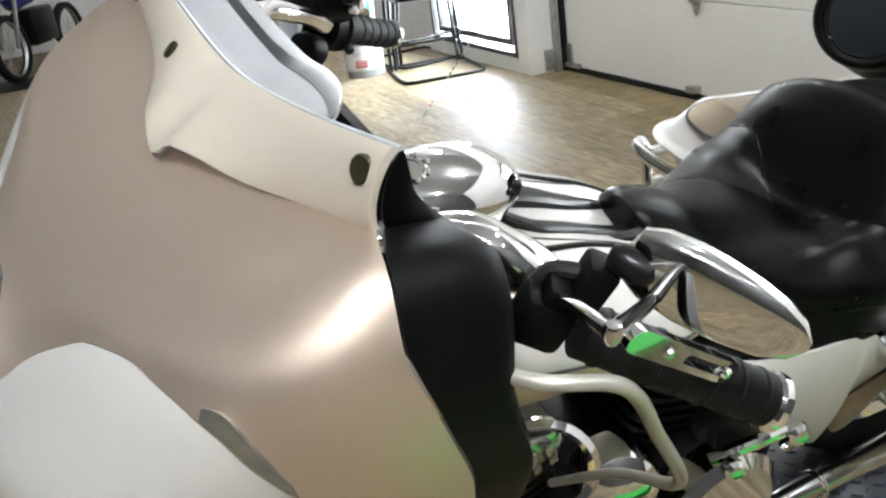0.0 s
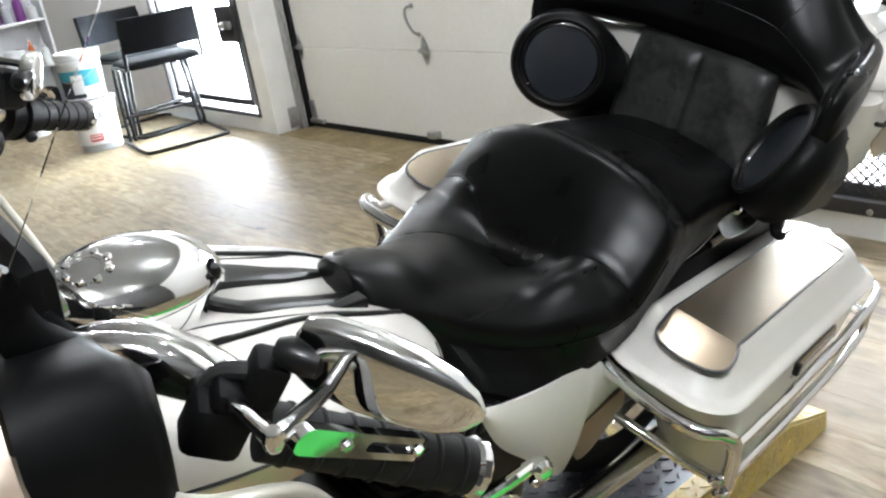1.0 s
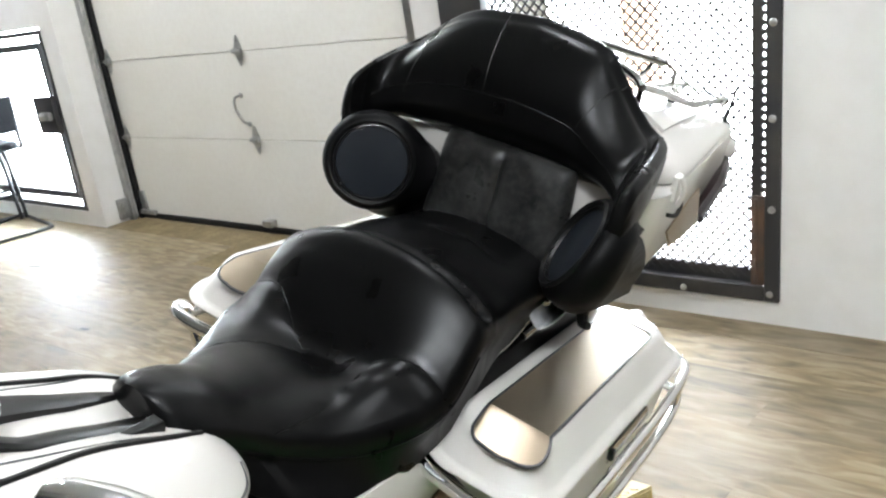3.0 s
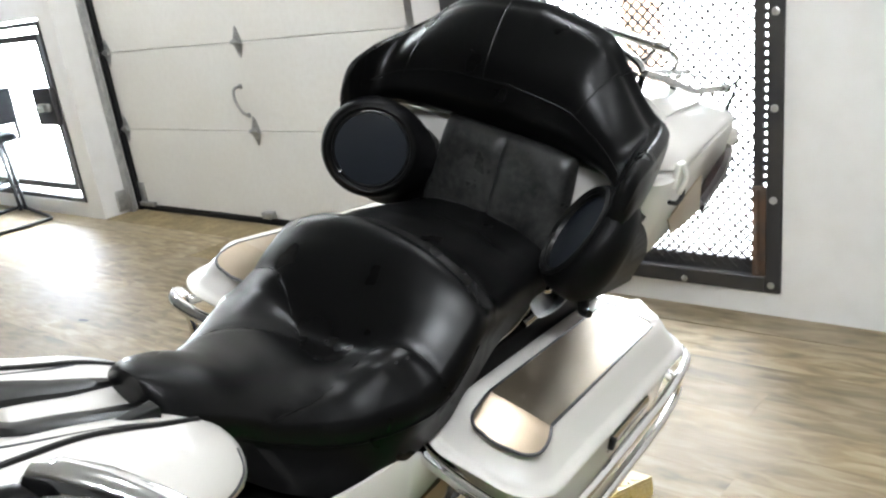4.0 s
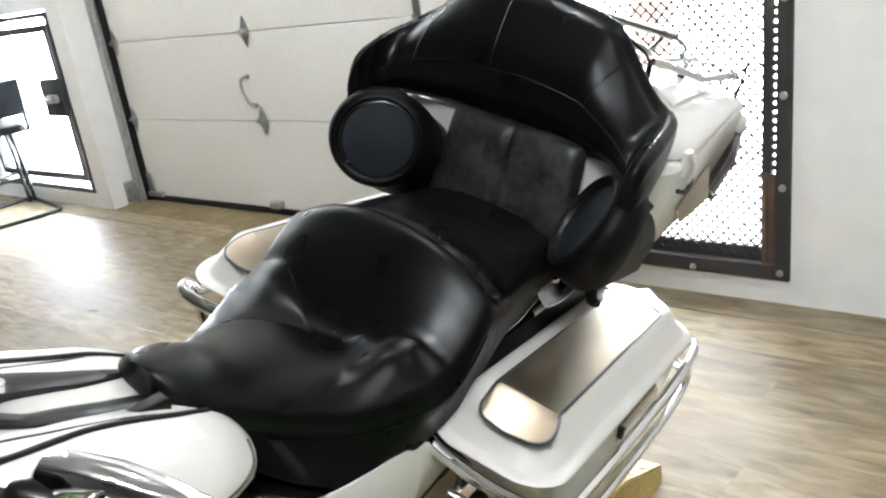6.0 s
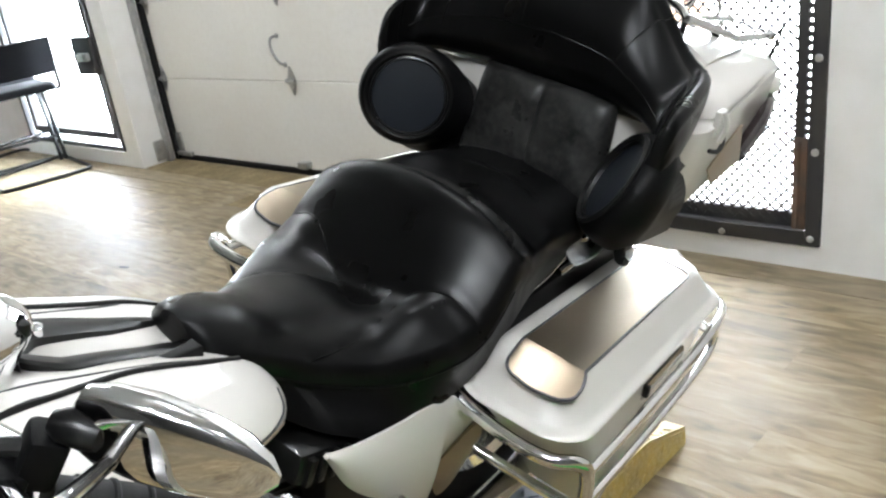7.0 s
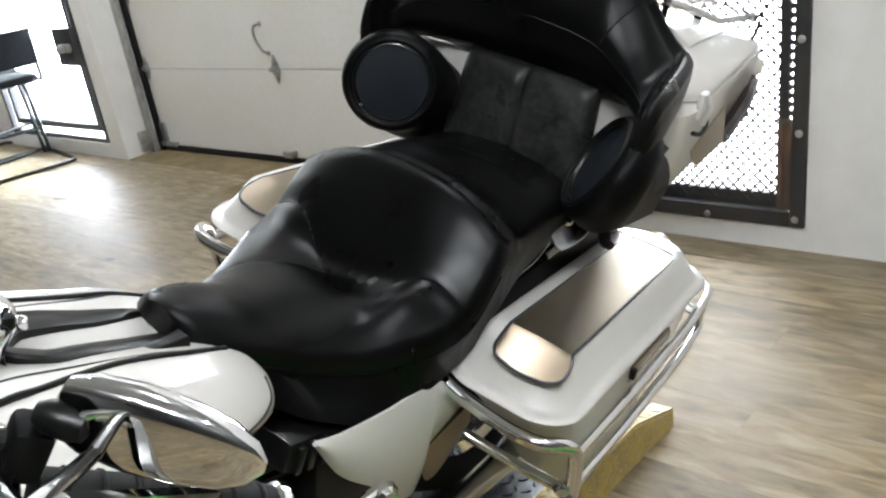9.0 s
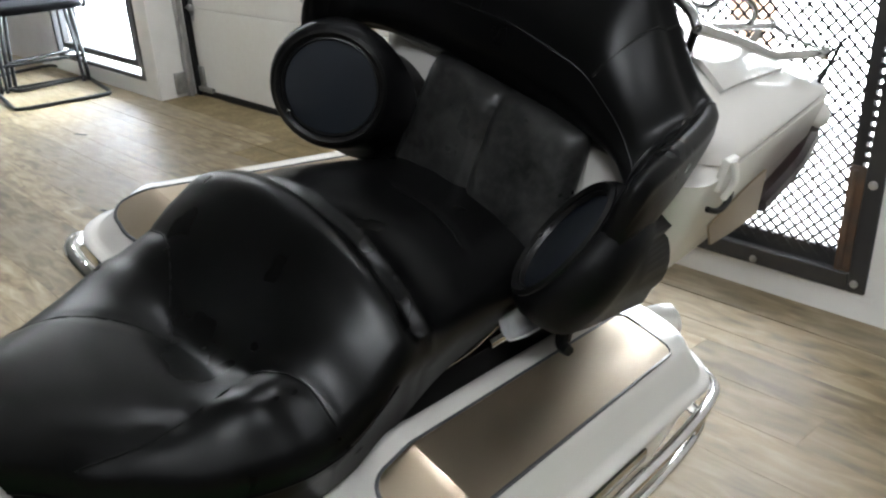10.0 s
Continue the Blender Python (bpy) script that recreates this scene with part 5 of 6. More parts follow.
def wheel(name, y, r, w):
    tyre_profile = [(r - 0.10, -w * 0.42), (r - 0.06, -w * 0.5), (r - 0.02, -w * 0.42), (r, -w * 0.2), (r, w * 0.2), (r - 0.02, w * 0.42), (r - 0.06, w * 0.5), (r - 0.10, w * 0.42)]
    e = new(name)
    e.parent = bike
    e.location = (0, y, r)
    part("tyre", lathe(tyre_profile, 56, m=aim((0, 0, 0), (1, 0, 0))), RUBBER, e, "black road tyre")
    part("rim", lathe([(r - 0.10, -w * 0.4), (r - 0.12, -w * 0.3), (r - 0.12, w * 0.3), (r - 0.10, w * 0.4)], 56, m=aim((0, 0, 0), (1, 0, 0))), CHROME, e)
    sp = bmesh.new()
    lathe([(0.0, -0.05), (0.045, -0.05), (0.05, 0.0), (0.045, 0.05), (0.0, 0.05)], 24, bm=sp, m=aim((0, 0, 0), (1, 0, 0)))
    for i in range(9):
        q = 2 * math.pi * i / 9
        tube([(0, 0.03 * math.cos(q), 0.03 * math.sin(q)), (0, (r - 0.115) * math.cos(q), (r - 0.115) * math.sin(q))], 0.011, n=1, seg=8, bm=sp, smooth=False)
    part("spokes", sp, CHROME2, e)
    return e


wheel("rear_wheel", 0.05, 0.315, 0.13)
wheel("front_wheel", -1.56, 0.315, 0.11)
ff = sheet(lambda u, v: ((v - 0.5) * 0.17, -1.56 - 0.345 * math.cos(radians(175 - 150 * u)) * -1 * -1, 0.315 + (0.345 - 0.03 * (2 * v - 1) ** 4) * math.sin(radians(175 - 150 * u))), np.linspace(0, 1, 40), np.linspace(0, 1, 12), 0.004)
part("front_fender", ff, PEARL, bike, "pearl white front fender")
for s in (-1, 1):
    part("fork_leg", tube([(s * 0.11, -1.56, 0.30), (s * 0.11, -1.38, 0.75), (s * 0.11, -1.30, 0.96)], 0.027, n=3, seg=14), CHROME, bike, "chrome fork leg")
part("side_stand", tube([(0.10, -0.62, 0.27), (0.30, -0.66, 0.17), (0.315, -0.67, 0.105)], 0.013, n=3, seg=10), BLACKM, bike, "black side stand")

# ---- low work lift with tread plate ----
lift_ = thing("work_lift", pose(2.93, 0, 0, 0, 0, 0.5), "low motorcycle lift with dark tread deck and worn yellow edges", "motorcycle lift")
DW = 0.318
part("deck", new_box(-DW + 0.055, DW - 0.055, 1.0, 3.93, 0.03, 0.098, bevel=0.004), DECK, lift_, "dark blue tread plate deck")
for s in (-1, 1):
    bm = bmesh.new()
    rr = [[(s * (DW - 0.055), y, z0), (s * DW, y, z0), (s * DW, y, z1), (s * (DW - 0.055), y, z1)] for y, z0, z1 in ((1.0, 0.0, 0.099), (3.93, 0.0, 0.099), (4.10, 0.0, 0.045))]
    loft(rr, bm=bm)
    part("edge", bm, YELLOW, lift_, "worn yellow painted edge")
    part("side_skirt", loft([[(s * (DW + 0.001), y, 0.0), (s * (DW + 0.004), y, 0.0), (s * (DW + 0.004), y, z1), (s * (DW + 0.001), y, z1)] for y, z1 in ((1.0, 0.09), (3.93, 0.09), (4.09, 0.04))]), YELLOW, lift_, "worn yellow tread side plate")
part("ramp", loft([[(-DW + 0.055, y, 0.0), (DW - 0.055, y, 0.0), (DW - 0.055, y, z1), (-DW + 0.055, y, z1)] for y, z1 in ((3.932, 0.096), (4.10, 0.043))]), DECK, lift_, "dark tread plate ramp")


def treads(xs, ys, zf, along, size=0.013):
    """Raised lozenges of tread plate, turned by turns."""
    bm = bmesh.new()
    for i, x in enumerate(xs):
        for j, y in enumerate(ys):
            q = radians(45 if (i + j) % 2 else -45)
            c, s_ = math.cos(q) * size, math.sin(q) * size
            w = 0.28
            p = [(x + c, y + s_), (x - s_ * w, y + c * w), (x - c, y - s_), (x + s_ * w, y - c * w)]
            base = [bm.verts.new((a, b, zf(b) - 0.001)) for a, b in p]
            top = [bm.verts.new((x + (a - x) * 0.75, y + (b - y) * 0.75, zf(b) + 0.0028)) for a, b in p]
            bm.faces.new(top)
            for k in range(4):
                bm.faces.new((base[k], base[(k + 1) % 4], top[(k + 1) % 4], top[k]))
    return bm


zdeck = lambda y: 0.098 if y < 3.93 else max(0.012, 0.098 - (y - 3.93) * 0.32)
for s in (-1, 1):
    o = part("tread", treads([s * (DW - 0.043), s * (DW - 0.013)], np.arange(2.9, 4.06, 0.03), lambda y: zdeck(y) + 0.001, 1), YELLOW, lift_)
    o["kind"] = "stuff"
o = part("tread", treads(np.arange(-DW + 0.075, DW - 0.06, 0.03), np.arange(2.9, 4.06, 0.03), zdeck, 1), material("worn_deck_tread", (0.05, 0.055, 0.07), 0.3, 0.6), lift_)
o["kind"] = "stuff"
sk = treads(np.arange(2.9, 4.0, 0.03), [0.02, 0.05, 0.078], lambda y: 0.0, 1)
bmesh.ops.delete(sk, geom=[v for v in sk.verts if v.co.y > zdeck(v.co.x) - 0.012], context="VERTS")
bmesh.ops.transform(sk, matrix=Matrix(((0, 0, 1, DW + 0.004), (1, 0, 0, 0), (0, 1, 0, 0), (0, 0, 0, 1))), verts=sk.verts)
o = part("tread", sk, YELLOW, lift_)
o["kind"] = "stuff"

# ---- furniture ----
def stool(m, label):
    st = thing("cantilever_stool", m, label, "stool", group="stools by the window")
    ring = smooth_line([(-0.20, -0.33, 0.014), (0.20, -0.33, 0.014), (0.265, -0.26, 0.014), (0.27, 0.0, 0.014), (0.265, 0.24, 0.014), (0.20, 0.31, 0.014), (-0.20, 0.31, 0.014), (-0.265, 0.24, 0.014), (-0.27, 0.0, 0.014), (-0.265, -0.26, 0.014)], 6, closed=True)
    part("base", tube(ring, 0.0125, n=1, seg=10, closed=True, smooth=False), TUBE, st, "black steel tube base loop")
    for s in (-1, 1):
        for dx in (0.0, 0.032):
            part("leg", tube([(s * (0.255 - dx), -0.20, 0.014), (s * (0.25 - dx), -0.22, 0.30), (s * (0.235 - dx), -0.24, 0.575), (s * (0.225 - dx), -0.20, 0.60)], 0.0115, n=5, seg=10), TUBE, st)
        part("side_tube", tube([(s * 0.232, -0.24, 0.585), (s * 0.235, -0.10, 0.598), (s * 0.235, 0.16, 0.598), (s * 0.235, 0.225, 0.625), (s * 0.232, 0.235, 0.70), (s * 0.228, 0.26, 0.92)], 0.0115, n=6, seg=10), TUBE, st)
    part("footrest", tube([(-0.245, -0.215, 0.20), (0.245, -0.215, 0.20)], 0.0125, n=2, seg=10), TUBE, st)
    rings = []
    for z, k in ((0.592, 0.93), (0.596, 0.985), (0.612, 1.0), (0.632, 0.985), (0.645, 0.93), (0.650, 0.8), (0.652, 0.3)):
        rings.append([(x, y, z - (0.012 * (y / 0.25) ** 2 if y < 0 else 0)) for x, y in rounded(-0.235 * k, 0.235 * k, -0.255 * k, 0.215 * k, 0.07 * k)])
    part("seat", loft(rings), FABRIC, st, "grey-black fabric seat pad")
    def back(u, v):
        return (-0.235 + 0.47 * u, 0.248 + 0.03 * v - 0.035 * math.sin(math.pi * u) * -1, 0.72 + 0.24 * v)
    part("backrest", sheet(back, np.linspace(0, 1, 16), np.linspace(0, 1, 8), 0.03), FABRIC, st, "black fabric backrest")
    return st


stool(pose(-2.32, 4.86, 0, 0, 0, -99) @ Matrix.Diagonal((1.15, 1.15, 0.97, 1)), "black cantilever counter stool with fabric seat beside the window")
stool(pose(-3.0, 4.97, 0, 0, 0, 98) @ Matrix.Diagonal((1.15, 1.12, 0.97, 1)), "grey-black cantilever counter stool with blue rag on it")
rag = []
random.seed(5)
for k, r in ((0, 0.075), (0.4, 0.07), (0.75, 0.05), (1, 0.015)):
    rag.append([(-2.86 + (r + 0.022 * math.sin(5 * q + k * 3)) * math.cos(q), 5.0 + (r + 0.018 * math.cos(4 * q)) * math.sin(q), 0.632 + 0.055 * k + 0.012 * math.sin(3 * q + 1) * (k > 0)) for q in np.linspace(0, 2 * math.pi, 36, endpoint=False)])
tagged(part("rag", loft(rag), BLUECLOTH), "crumpled light blue shop rag on stool seat", "rag")


def pail(name, x, y, z, r, h, mat, label):
    p = thing(name, pose(x, y, z), label, "bucket", group="stacked pails")
    part("body", lathe([(0, 0.004), (r * 0.86, 0.0), (r * 0.88, 0.008), (r * 0.97, h * 0.78), (r * 1.0, h * 0.80), (r * 1.0, h * 0.83), (r * 0.985, h * 0.84), (r * 1.03, h * 0.90), (r * 1.03, h * 0.92), (r * 0.99, h * 0.925), (r, h)], 40), mat, p)
    part("lid", lathe([(r * 1.0, h * 0.955), (r * 1.06, h * 0.96), (r * 1.06, h * 1.01), (r * 1.02, h * 1.03), (r * 0.96, h * 1.03), (r * 0.94, h * 1.0), (0, h * 1.0)], 40), WHITEPL, p, "white lid")
    return p


def wrap_label(p, r, z0, z1, a0, a1, mat, name="label_sheet", label=""):
    return part(name, sheet(lambda u, v: (r * math.cos(radians(a0 + (a1 - a0) * u)), r * math.sin(radians(a0 + (a1 - a0) * u)), z0 + (z1 - z0) * v), np.linspace(0, 1, 20), (0, 1), -0.001), mat, p, label)


p1 = pail("bucket", -2.78, 4.46, 0, 0.168, 0.37, material("translucent_pail", (0.44, 0.47, 0.50), 0.35, vary=(6, (0.36, 0.39, 0.42), 0.6)), "grey translucent pail with white label on floor")
wrap_label(p1, 0.163, 0.055, 0.245, -100, 10, WHITEPL, label="white paper label")
wrap_label(p1, 0.1648, 0.08, 0.135, -45, -12, RED, "red_bar", "red label block")
for z in (0.118, 0.098):
    wrap_label(p1, 0.1656, z, z + 0.007, -42, -16, WHITEPL, "text_bar", "white bars of small print")
for i, (a0, a1) in enumerate(((-52, -22), (-50, -30))):
    wrap_label(p1, 0.1648, 0.19 - i * 0.018, 0.196 - i * 0.018, a0, a1, GREYPL, "text_bar", "grey bars of small print")
p2 = pail("bucket", -2.84, 4.47, 0.382, 0.158, 0.34, WHITEPL, "white pail with teal label stacked on another")
wrap_label(p2, 0.1565, 0.10, 0.22, -110, 30, TEAL, label="teal label band")
wrap_label(p2, 0.1577, 0.02, 0.15, -95, -20, material("black_label", (0.03, 0.03, 0.04), 0.5), label="black lower label")
wrap_label(p2, 0.1589, 0.05, 0.19, -50, -18, WHITEPL, "sticker", "white paper sticker")
part("handle", tube([(0.165 * math.cos(q), 0.165 * math.sin(q), 0.27 - 0.13 * abs(math.sin(q - radians(-140))) ) for q in np.linspace(radians(-140), radians(40), 16)], 0.003, n=1, seg=6), GALV, p2, "thin wire handle")

# white roll, shelf unit with bottles
roll = thing("paper_roll", pose(-4.06, 4.36, 0), "white paper roll standing upright on the floor", "paper roll")
part("sheet", lathe([(0, 0), (0.085, 0), (0.088, 0.01), (0.088, 0.72), (0.084, 0.73), (0.03, 0.73), (0.028, 0.72), (0.0, 0.72)], 32), WHITEPL, roll)
shelf = thing("shelf_unit", pose(-4.54, 4.50, 0), "white shelf unit with bottles and cans standing by the wall", "shelf")
for y in (-0.29, 0.29):
    part("side", new_box(-0.14, 0.14, y - 0.01, y + 0.01, 0, 1.95, bevel=0.002, seg=1), WHITEPL, shelf)
for z in (0.07, 0.51, 0.91, 1.31, 1.92):
    part("shelf_board", new_box(-0.14, 0.14, -0.279, 0.279, z, z + 0.022, bevel=0.002, seg=1), WHITEPL, shelf)
part("back", new_box(-0.14, -0.13, -0.279, 0.279, 0.03, 1.9), WHITEPL, shelf)
BOTTLES = [material("purple_plastic", (0.16, 0.04, 0.20), 0.4), material("dark_bottle", (0.04, 0.04, 0.05), 0.35), GREYPL, WHITEPL, material("red_can", (0.35, 0.04, 0.03), 0.35), material("orange_can", (0.55, 0.14, 0.03), 0.4)]
rnd = random.Random(11)
for z in (0.532, 0.932, 1.332):
    for xo in (-4.45, -4.55):
        y = 4.25
        while y < 4.72:
            r, h = rnd.uniform(0.028, 0.042), rnd.uniform(0.13, 0.25)
            b = tagged(part("bottle", lathe([(0, 0), (r, 0.0), (r * 1.02, 0.006), (r, h * 0.7), (r * 0.8, h * 0.78), (r * 0.4, h * 0.84), (r * 0.4, h), (0, h)], 18), BOTTLES[rnd.randrange(len(BOTTLES))]), "plastic fluid bottle standing on white shelf", "bottle", "bottles on the shelf")
            b.location = (xo, y + r, z)
            y += 2 * r + rnd.uniform(0.01, 0.07)
tagged(part("tool_bag", new_box(-4.64, -4.43, 4.42, 4.74, 0.093, 0.33, bevel=0.04), FABRIC), "dark grey tool bag on lowest shelf", "bag")

# small dirt bike far back by the side wall
db = thing("dirt_bike", pose(-6.75, 2.15, 0, 0, 0, 62), "blue off-road motorcycle with knobby tyres standing far back", "motorcycle")
for y, r in ((-0.66, 0.34), (0.66, 0.32)):
    w_ = new("wheel")
    w_.parent = db
    w_.location = (0, y, r)
    ty = lathe([(r - 0.06, -0.04), (r - 0.02, -0.045), (r - 0.008, -0.03), (r - 0.008, 0.03), (r - 0.02, 0.045), (r - 0.06, 0.04)], 40, m=aim((0, 0, 0), (1, 0, 0)))
    for i in range(36):
        q = 2 * math.pi * i / 36
        box(ty, -0.035, 0.035, -0.011, 0.011, 0.0, 0.014, m=Matrix.Rotation(q, 4, "X") @ Matrix.Translation((0, 0, r - 0.014)))
    part("tyre", ty, RUBBER, w_, "black knobby tyre")
    sp = lathe([(r - 0.06, -0.02), (r - 0.075, 0), (r - 0.06, 0.02)], 40, m=aim((0, 0, 0), (1, 0, 0)))
    for i in range(16):
        q = 2 * math.pi * i / 16
        tube([(0.02 * (-1) ** i, 0, 0), (0, (r - 0.07) * math.cos(q), (r - 0.07) * math.sin(q))], 0.003, n=1, seg=5, bm=sp, smooth=False)
    part("rim", sp, ALU, w_)
for s in (-1, 1):
    part("fork_leg", tube([(s * 0.09, -0.66, 0.34), (s * 0.09, -0.50, 0.80), (s * 0.09, -0.45, 0.95)], 0.024, n=3, seg=10), ALU, db, "bright fork leg")
part("front_fender", sheet(lambda u, v: ((v - 0.5) * 0.14, -1.02 + 0.72 * u, 0.74 + 0.10 * math.sin(math.pi * u * 0.9) - 0.02 * (2 * v - 1) ** 2), np.linspace(0, 1, 20), np.linspace(0, 1, 6), 0.004), BLUEPAINT, db, "blue front fender")
part("body", loft([[(w_ * math.cos(q), y, z + h_ * math.sin(q)) for q in np.linspace(0, 2 * math.pi, 24, endpoint=False)] for y, z, w_, h_ in ((-0.48, 0.80, 0.05, 0.06), (-0.38, 0.82, 0.14, 0.14), (-0.1, 0.84, 0.15, 0.12), (0.2, 0.86, 0.10, 0.07), (0.6, 0.88, 0.09, 0.04), (0.85, 0.92, 0.05, 0.02))]), BLUEPAINT, db, "blue bodywork")
part("engine", new_box(-0.13, 0.13, -0.3, 0.2, 0.3, 0.68, bevel=0.05), BLACKM, db, "dark engine")
part("handlebar", tube([(-0.38, -0.36, 1.08), (-0.2, -0.42, 1.04), (0, -0.45, 0.98), (0.2, -0.42, 1.04), (0.38, -0.36, 1.08)], 0.013, seg=10), BLACKM, db)
part("stand", tube([(0.1, 0.0, 0.35), (0.22, 0.02, 0.18), (0.3, 0.03, 0.012)], 0.012, seg=8), ALU, db)
tagged(part("floor_mat", new_box(-6.35, -5.6, 1.55, 2.0, 0.0, 0.012, bevel=0.004), RUBBER), "dark rubber floor mat lying on the planks", "mat")

# low green scissor lift, out of view, added for green reflections in the chrome
tc = thing("green_lift", pose(3.98, 3.05, 0), "unseen low green lift that the chrome lever and mirror reflect", "motorcycle lift")
part("deck", new_box(-0.13, 0.13, -0.55, 0.55, 0.10, 0.16, bevel=0.006), GREEN, tc)
part("base", new_box(-0.12, 0.12, -0.5, 0.5, 0.0, 0.06, bevel=0.006), GREEN, tc)
for y in (-0.4, 0.4):
    part("scissor_arm", new_box(-0.10, 0.10, y - 0.03, y + 0.03, 0.06, 0.10, bevel=0.004), BLACKM, tc)

# bare bulbs in round ceiling fixtures
# none is in view; row at y 4.3 and (5.4, 3.4) are added fill
for x, y in [(x, 4.3) for x in (-6.0, -4.0, -2.4, -1.2, -0.2, 0.8)] + [(x, y) for x in (4.8, 5.2, 5.6) for y in (1.4, 1.8)] + [(5.4, 3.4), (3.25, 4.25)]:
    f = thing("ceiling_light", pose(x, y, H), "unseen round white ceiling fixture with bright bulb", "ceiling light", "ceiling lights")
    part("rose", lathe([(0, 0), (0.075, 0), (0.075, -0.015), (0.04, -0.05), (0, -0.05)], 24), WHITEPL, f)
    part("bulb", lathe([(0, -0.05), (0.03, -0.055), (0.05, -0.09), (0.045, -0.125), (0.02, -0.145), (0, -0.148)], 20), BULB, f, "glowing bulb")

# ---- floor planks, and the darker boards along the front wall ----
def plank_material():
    m = bpy.data.materials.new("wood_plank")
    m.use_nodes = True
    nt = m.node_tree
    b = nt.nodes["Principled BSDF"]
    N = nt.nodes.new
    tc_ = N("ShaderNodeTexCoord")
    oi = N("ShaderNodeObjectInfo")
    gi = N("ShaderNodeNewGeometry")
    add = N("ShaderNodeMath")
    add.operation = "ADD"
    nt.links.new(oi.outputs["Random"], add.inputs[0])
    nt.links.new(gi.outputs["Random Per Island"], add.inputs[1])
    fr = N("ShaderNodeMath")
    fr.operation = "FRACT"
    nt.links.new(add.outputs[0], fr.inputs[0])
    geo = N("ShaderNodeVectorMath")
    geo.operation = "MULTIPLY_ADD"
    comb = N("ShaderNodeCombineXYZ")
    mul = N("ShaderNodeMath")
    mul.operation = "MULTIPLY"
    mul.inputs[1].default_value = 37.0
    nt.links.new(fr.outputs[0], mul.inputs[0])
    nt.links.new(mul.outputs[0], comb.inputs[0])
    nt.links.new(mul.outputs[0], comb.inputs[1])
    geo.inputs[1].default_value = (6.5, 26.0, 1.0)
    nt.links.new(gi.outputs["Position"], geo.inputs[0])
    nt.links.new(comb.outputs[0], geo.inputs[2])
    n1 = N("ShaderNodeTexNoise")
    n1.inputs["Scale"].default_value = 1.0
    n1.inputs["Detail"].default_value = 8
    n1.inputs["Distortion"].default_value = 0.6
    nt.links.new(geo.outputs[0], n1.inputs["Vector"])
    r1 = N("ShaderNodeValToRGB")
    e = r1.color_ramp.elements
    e[0].position, e[0].color = 0.30, (0.118, 0.086, 0.048, 1)
    e[1].position, e[1].color = 0.70, (0.33, 0.272, 0.182, 1)
    mid = r1.color_ramp.elements.new(0.5)
    mid.color = (0.225, 0.172, 0.098, 1)
    nt.links.new(n1.outputs["Fac"], r1.inputs[0])
    hs = N("ShaderNodeHueSaturation")
    mr = N("ShaderNodeMapRange")
    mr.inputs[3].default_value, mr.inputs[4].default_value = 0.78, 1.26
    nt.links.new(fr.outputs[0], mr.inputs[0])
    nt.links.new(mr.outputs[0], hs.inputs["Value"])
    nt.links.new(r1.outputs[0], hs.inputs["Color"])
    # worn, scuffed grey patches
    n2 = N("ShaderNodeTexNoise")
    n2.inputs["Scale"].default_value = 2.2
    n2.inputs["Detail"].default_value = 7
    nt.links.new(gi.outputs["Position"], n2.inputs["Vector"])
    m2 = N("ShaderNodeMapRange")
    m2.inputs[1].default_value, m2.inputs[2].default_value, m2.inputs[4].default_value = 0.45, 0.68, 0.5
    nt.links.new(n2.outputs["Fac"], m2.inputs[0])
    mix = N("ShaderNodeMix")
    mix.data_type = "RGBA"
    mix.inputs[7].default_value = (0.27, 0.225, 0.165, 1)
    nt.links.new(m2.outputs[0], mix.inputs[0])
    nt.links.new(hs.outputs[0], mix.inputs[6])
    nt.links.new(mix.outputs[2], b.inputs["Base Color"])
    b.inputs["Specular IOR Level"].default_value = 0.36
    r3 = N("ShaderNodeMapRange")
    r3.inputs[3].default_value, r3.inputs[4].default_value = 0.46, 0.64
    nt.links.new(n1.outputs["Fac"], r3.inputs[0])
    nt.links.new(r3.outputs[0], b.inputs["Roughness"])
    bp = N("ShaderNodeBump")
    bp.inputs["Strength"].default_value = 0.12
    bp.inputs["Distance"].default_value = 0.002
    nt.links.new(n1.outputs["Fac"], bp.inputs["Height"])
    nt.links.new(bp.outputs[0], b.inputs["Normal"])
    return m


PLANK = plank_material()
OLD = material("old_brown_board", (0.16, 0.115, 0.050), 0.55, vary=(7, (0.29, 0.225, 0.115), 0.85), grain=(45, (0.10, 0.07, 0.035), 0.55), bump=(40, 0.3, 0.002), spec=0.3)
PW, PL, G = 0.152, 1.22, 0.0004


def plank_mesh(length, width):
    bm = new_box(0, length - G, 0, width - G, -0.004, 0.0, bevel=0.0003, seg=1)
    me = bpy.data.meshes.new("plank")
    for f in bm.faces:
        f.smooth = False
    bm.to_mesh(me)
    bm.free()
    me.materials.append(PLANK)
    return me


full = plank_mesh(PL, PW)
rest = bmesh.new()
count = 0
row = 0
y = Y0
while y < 4.93:
    x = X0 - (row * 0.437) % PL
    w = min(PW, 4.93 - y)
    while x < X1:
        near = 2.2 < y < 4.78 and -4.2 < x < 4.6 and count < 300 and w == PW
        if near:
            p = new("plank", full)
            p.parent = floor_base
            p.location = (x, y, 0)
            count += 1
        else:
            a, b_ = max(x, X0), min(x + PL, X1)
            if b_ - a > 0.02:
                box(rest, a, b_ - G, y, y + w - G, -0.004, 0.0)
        x += PL
    y += PW
    row += 1
o = part("plank_rest", rest, PLANK, floor_base)
o["kind"] = "stuff"
for m_ in o.data.polygons:
    m_.use_smooth = False
x = X0
i = 0
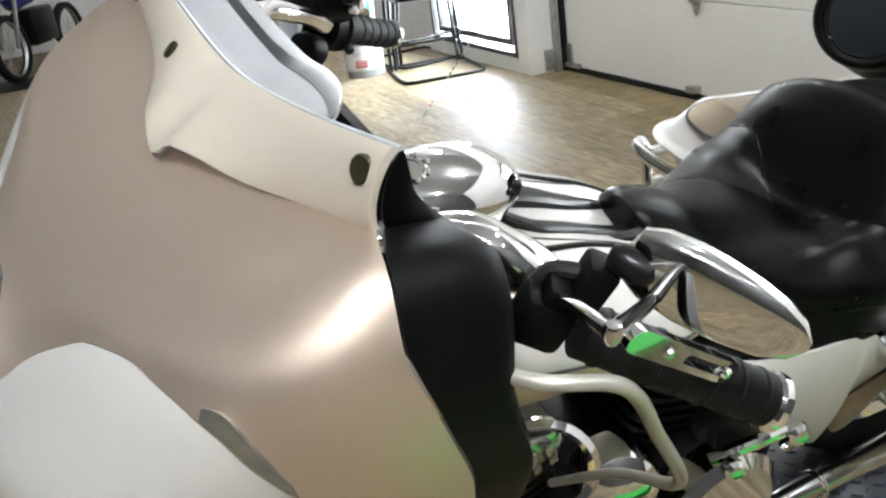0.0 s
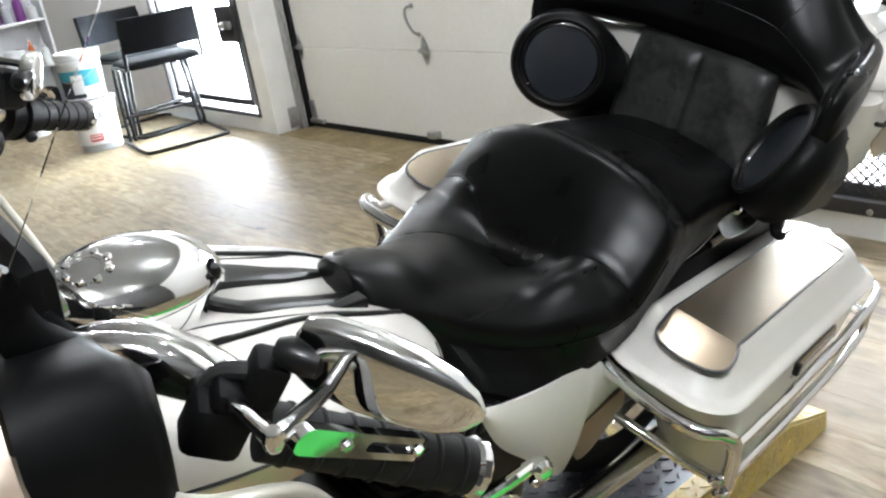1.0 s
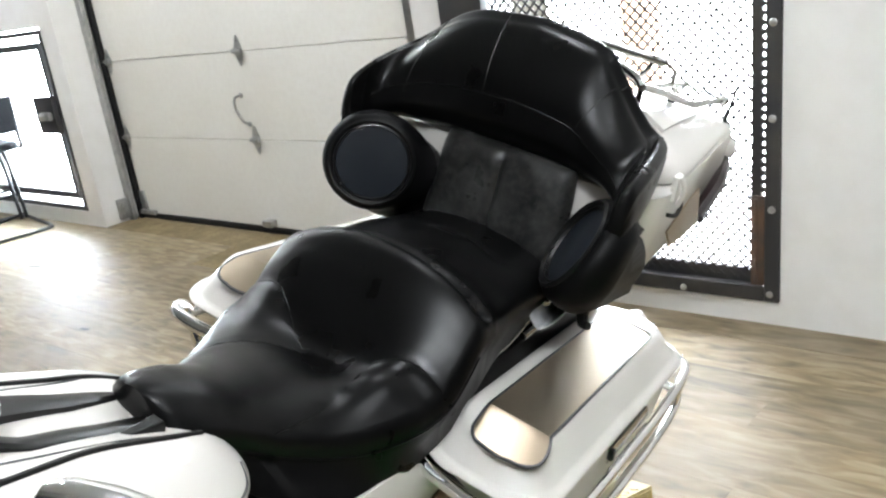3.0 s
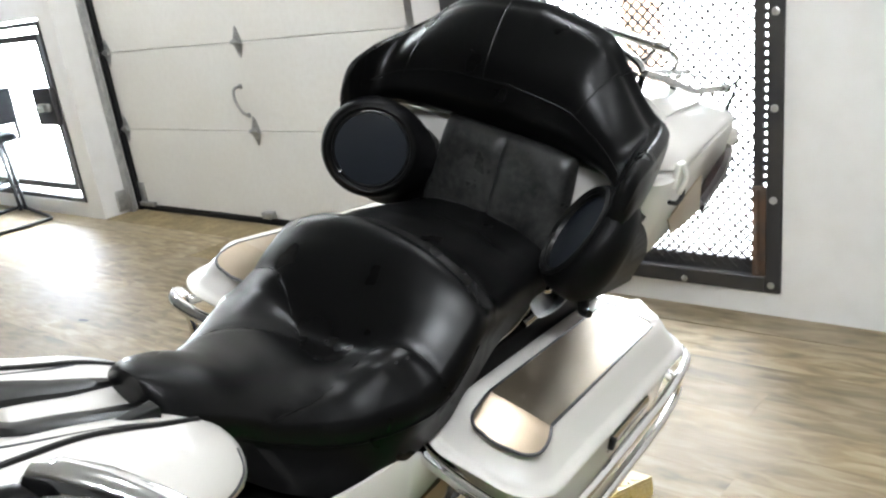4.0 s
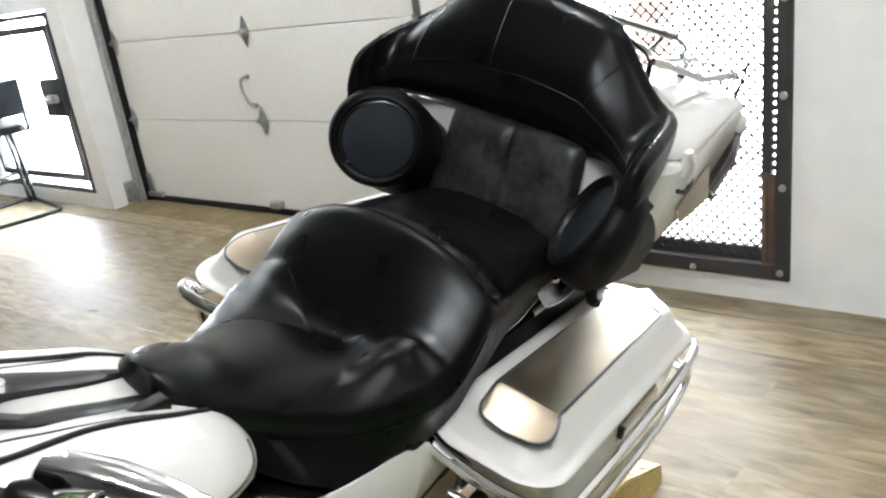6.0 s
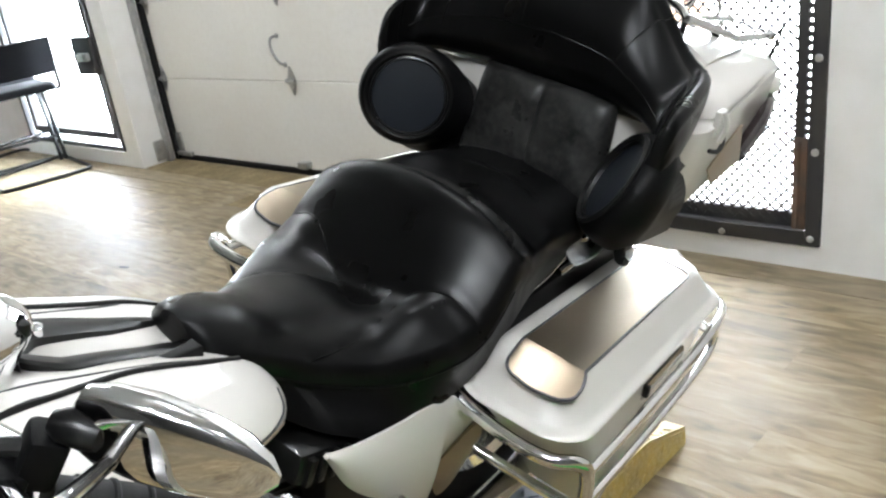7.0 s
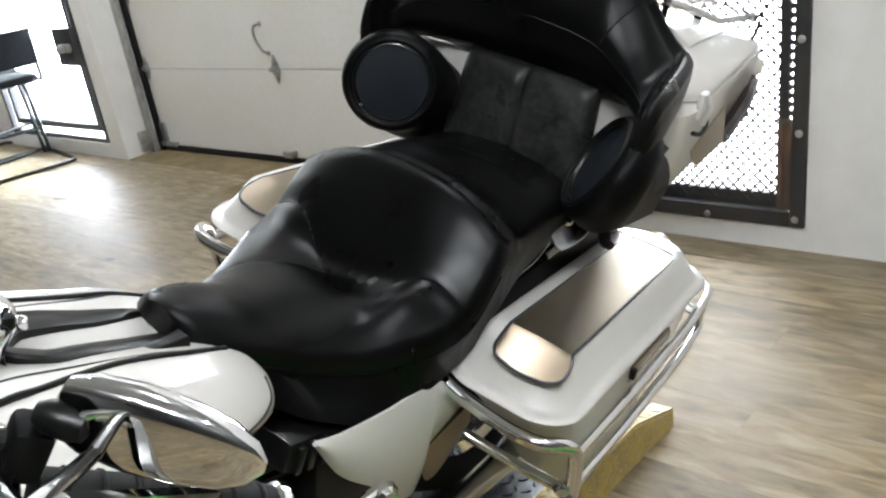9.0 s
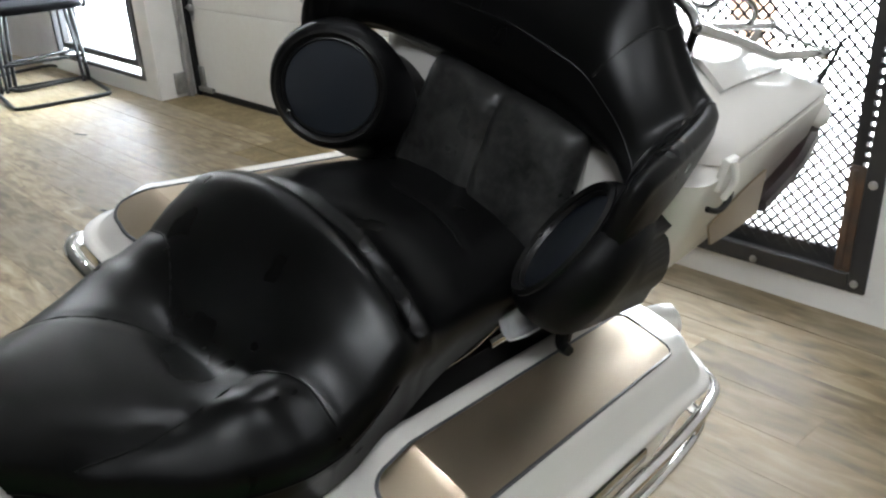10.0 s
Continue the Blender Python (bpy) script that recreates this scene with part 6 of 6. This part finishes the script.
while x < X1:
    L_ = 1.9 + 0.7 * ((i * 37) % 5) / 5
    for y0_, y1_ in ((4.932, 5.08), (5.083, WY)):
        p = part("board", new_box(x, min(x + L_, X1) - 0.002, y0_, y1_, -0.004, 0.0005 if y0_ > 5 else 0.0, bevel=0.0012, seg=1), PLANK if x < -1.62 or x > 1.5 else OLD, floor_base)
    x += L_
    i += 1
part("threshold", new_box(-1.443, 1.60, WY, DY - 0.032, -0.004, 0.001), OLD, floor_base, "worn brown threshold board")
mk = bmesh.new()
for (x, y, l, q) in ((-1.09, 4.56, 0.05, 20), (0.30, 4.12, 0.03, 10), (-0.2, 3.6, 0.04, 120), (-1.9, 3.4, 0.05, 60)):
    box(mk, -l, l, -0.008, 0.008, -0.001, 0.0008, m=pose(x, y, 0.0004, 0, 0, q))
part("floor_nick", mk, RUBBER, floor_base, "dark scuff marks")


# post standing outside the mesh gate
post = thing("outdoor_post", pose(2.07, 6.3, -0.03), "weathered orange-brown timber post in the yard outside the gate", "post")
part("upright", new_box(-0.068, 0.068, -0.068, 0.068, 0, 3.0, bevel=0.006), material("weathered_timber", (0.75, 0.45, 0.28), 0.7, vary=(5, (0.62, 0.36, 0.22), 0.7), bump=(40, 0.3, 0.002)), post)

# another motorcycle parked by the shelf
pm = thing("parked_motorcycle", pose(-5.0, 3.52, 0), "dark motorcycle with orange indicators parked beside the shelf", "motorcycle")
for y in (-0.62, 0.55):
    w_ = new("wheel")
    w_.parent = pm
    w_.location = (0, y, 0.30)
    part("tyre", lathe([(0.22, -0.05), (0.27, -0.055), (0.30, -0.03), (0.30, 0.03), (0.27, 0.055), (0.22, 0.05)], 40, m=aim((0, 0, 0), (1, 0, 0))), RUBBER, w_, "black road tyre")
    part("rim", lathe([(0.0, -0.03), (0.05, -0.035), (0.06, -0.008), (0.20, -0.012), (0.225, -0.04), (0.225, 0.04), (0.20, 0.012), (0.06, 0.008), (0.05, 0.035), (0, 0.03)], 32, m=aim((0, 0, 0), (1, 0, 0))), ALU, w_)
part("body", loft([[(w * math.cos(q), y, z + h * math.sin(q)) for q in np.linspace(0, 2 * math.pi, 24, endpoint=False)] for y, z, w, h in ((-0.55, 0.74, 0.05, 0.05), (-0.42, 0.76, 0.13, 0.11), (-0.15, 0.76, 0.15, 0.11), (0.1, 0.70, 0.12, 0.07), (0.4, 0.68, 0.13, 0.06), (0.68, 0.72, 0.07, 0.03))]), BLACKM, pm, "black tank and seat")
part("engine", new_box(-0.15, 0.15, -0.32, 0.22, 0.20, 0.58, bevel=0.05), ALU, pm, "dull aluminium engine")
part("handlebar", tube([(-0.36, -0.30, 0.98), (-0.2, -0.42, 0.95), (0, -0.46, 0.90), (0.2, -0.42, 0.95), (0.36, -0.30, 0.98)], 0.013, seg=10), CHROME2, pm)
for s in (-1, 1):
    part("fork_leg", tube([(s * 0.09, -0.62, 0.30), (s * 0.09, -0.52, 0.62), (s * 0.09, -0.46, 0.90)], 0.022, n=3, seg=10), CHROME2, pm)
    part("indicator", lathe([(0, -0.03), (0.022, -0.022), (0.03, 0.0), (0.022, 0.022), (0, 0.03)], 16, m=aim((s * 0.17, 0.58, 0.62), (0, 1, 0))), BOTTLES[5], pm, "orange indicator lamp")
part("tail_lamp", new_box(-0.06, 0.06, 0.60, 0.66, 0.60, 0.68, bevel=0.015), BOTTLES[4], pm, "red tail lamp")
part("stand", tube([(0.1, 0.0, 0.3), (0.22, 0.02, 0.12), (0.28, 0.03, 0.012)], 0.012, seg=8), CHROME2, pm)
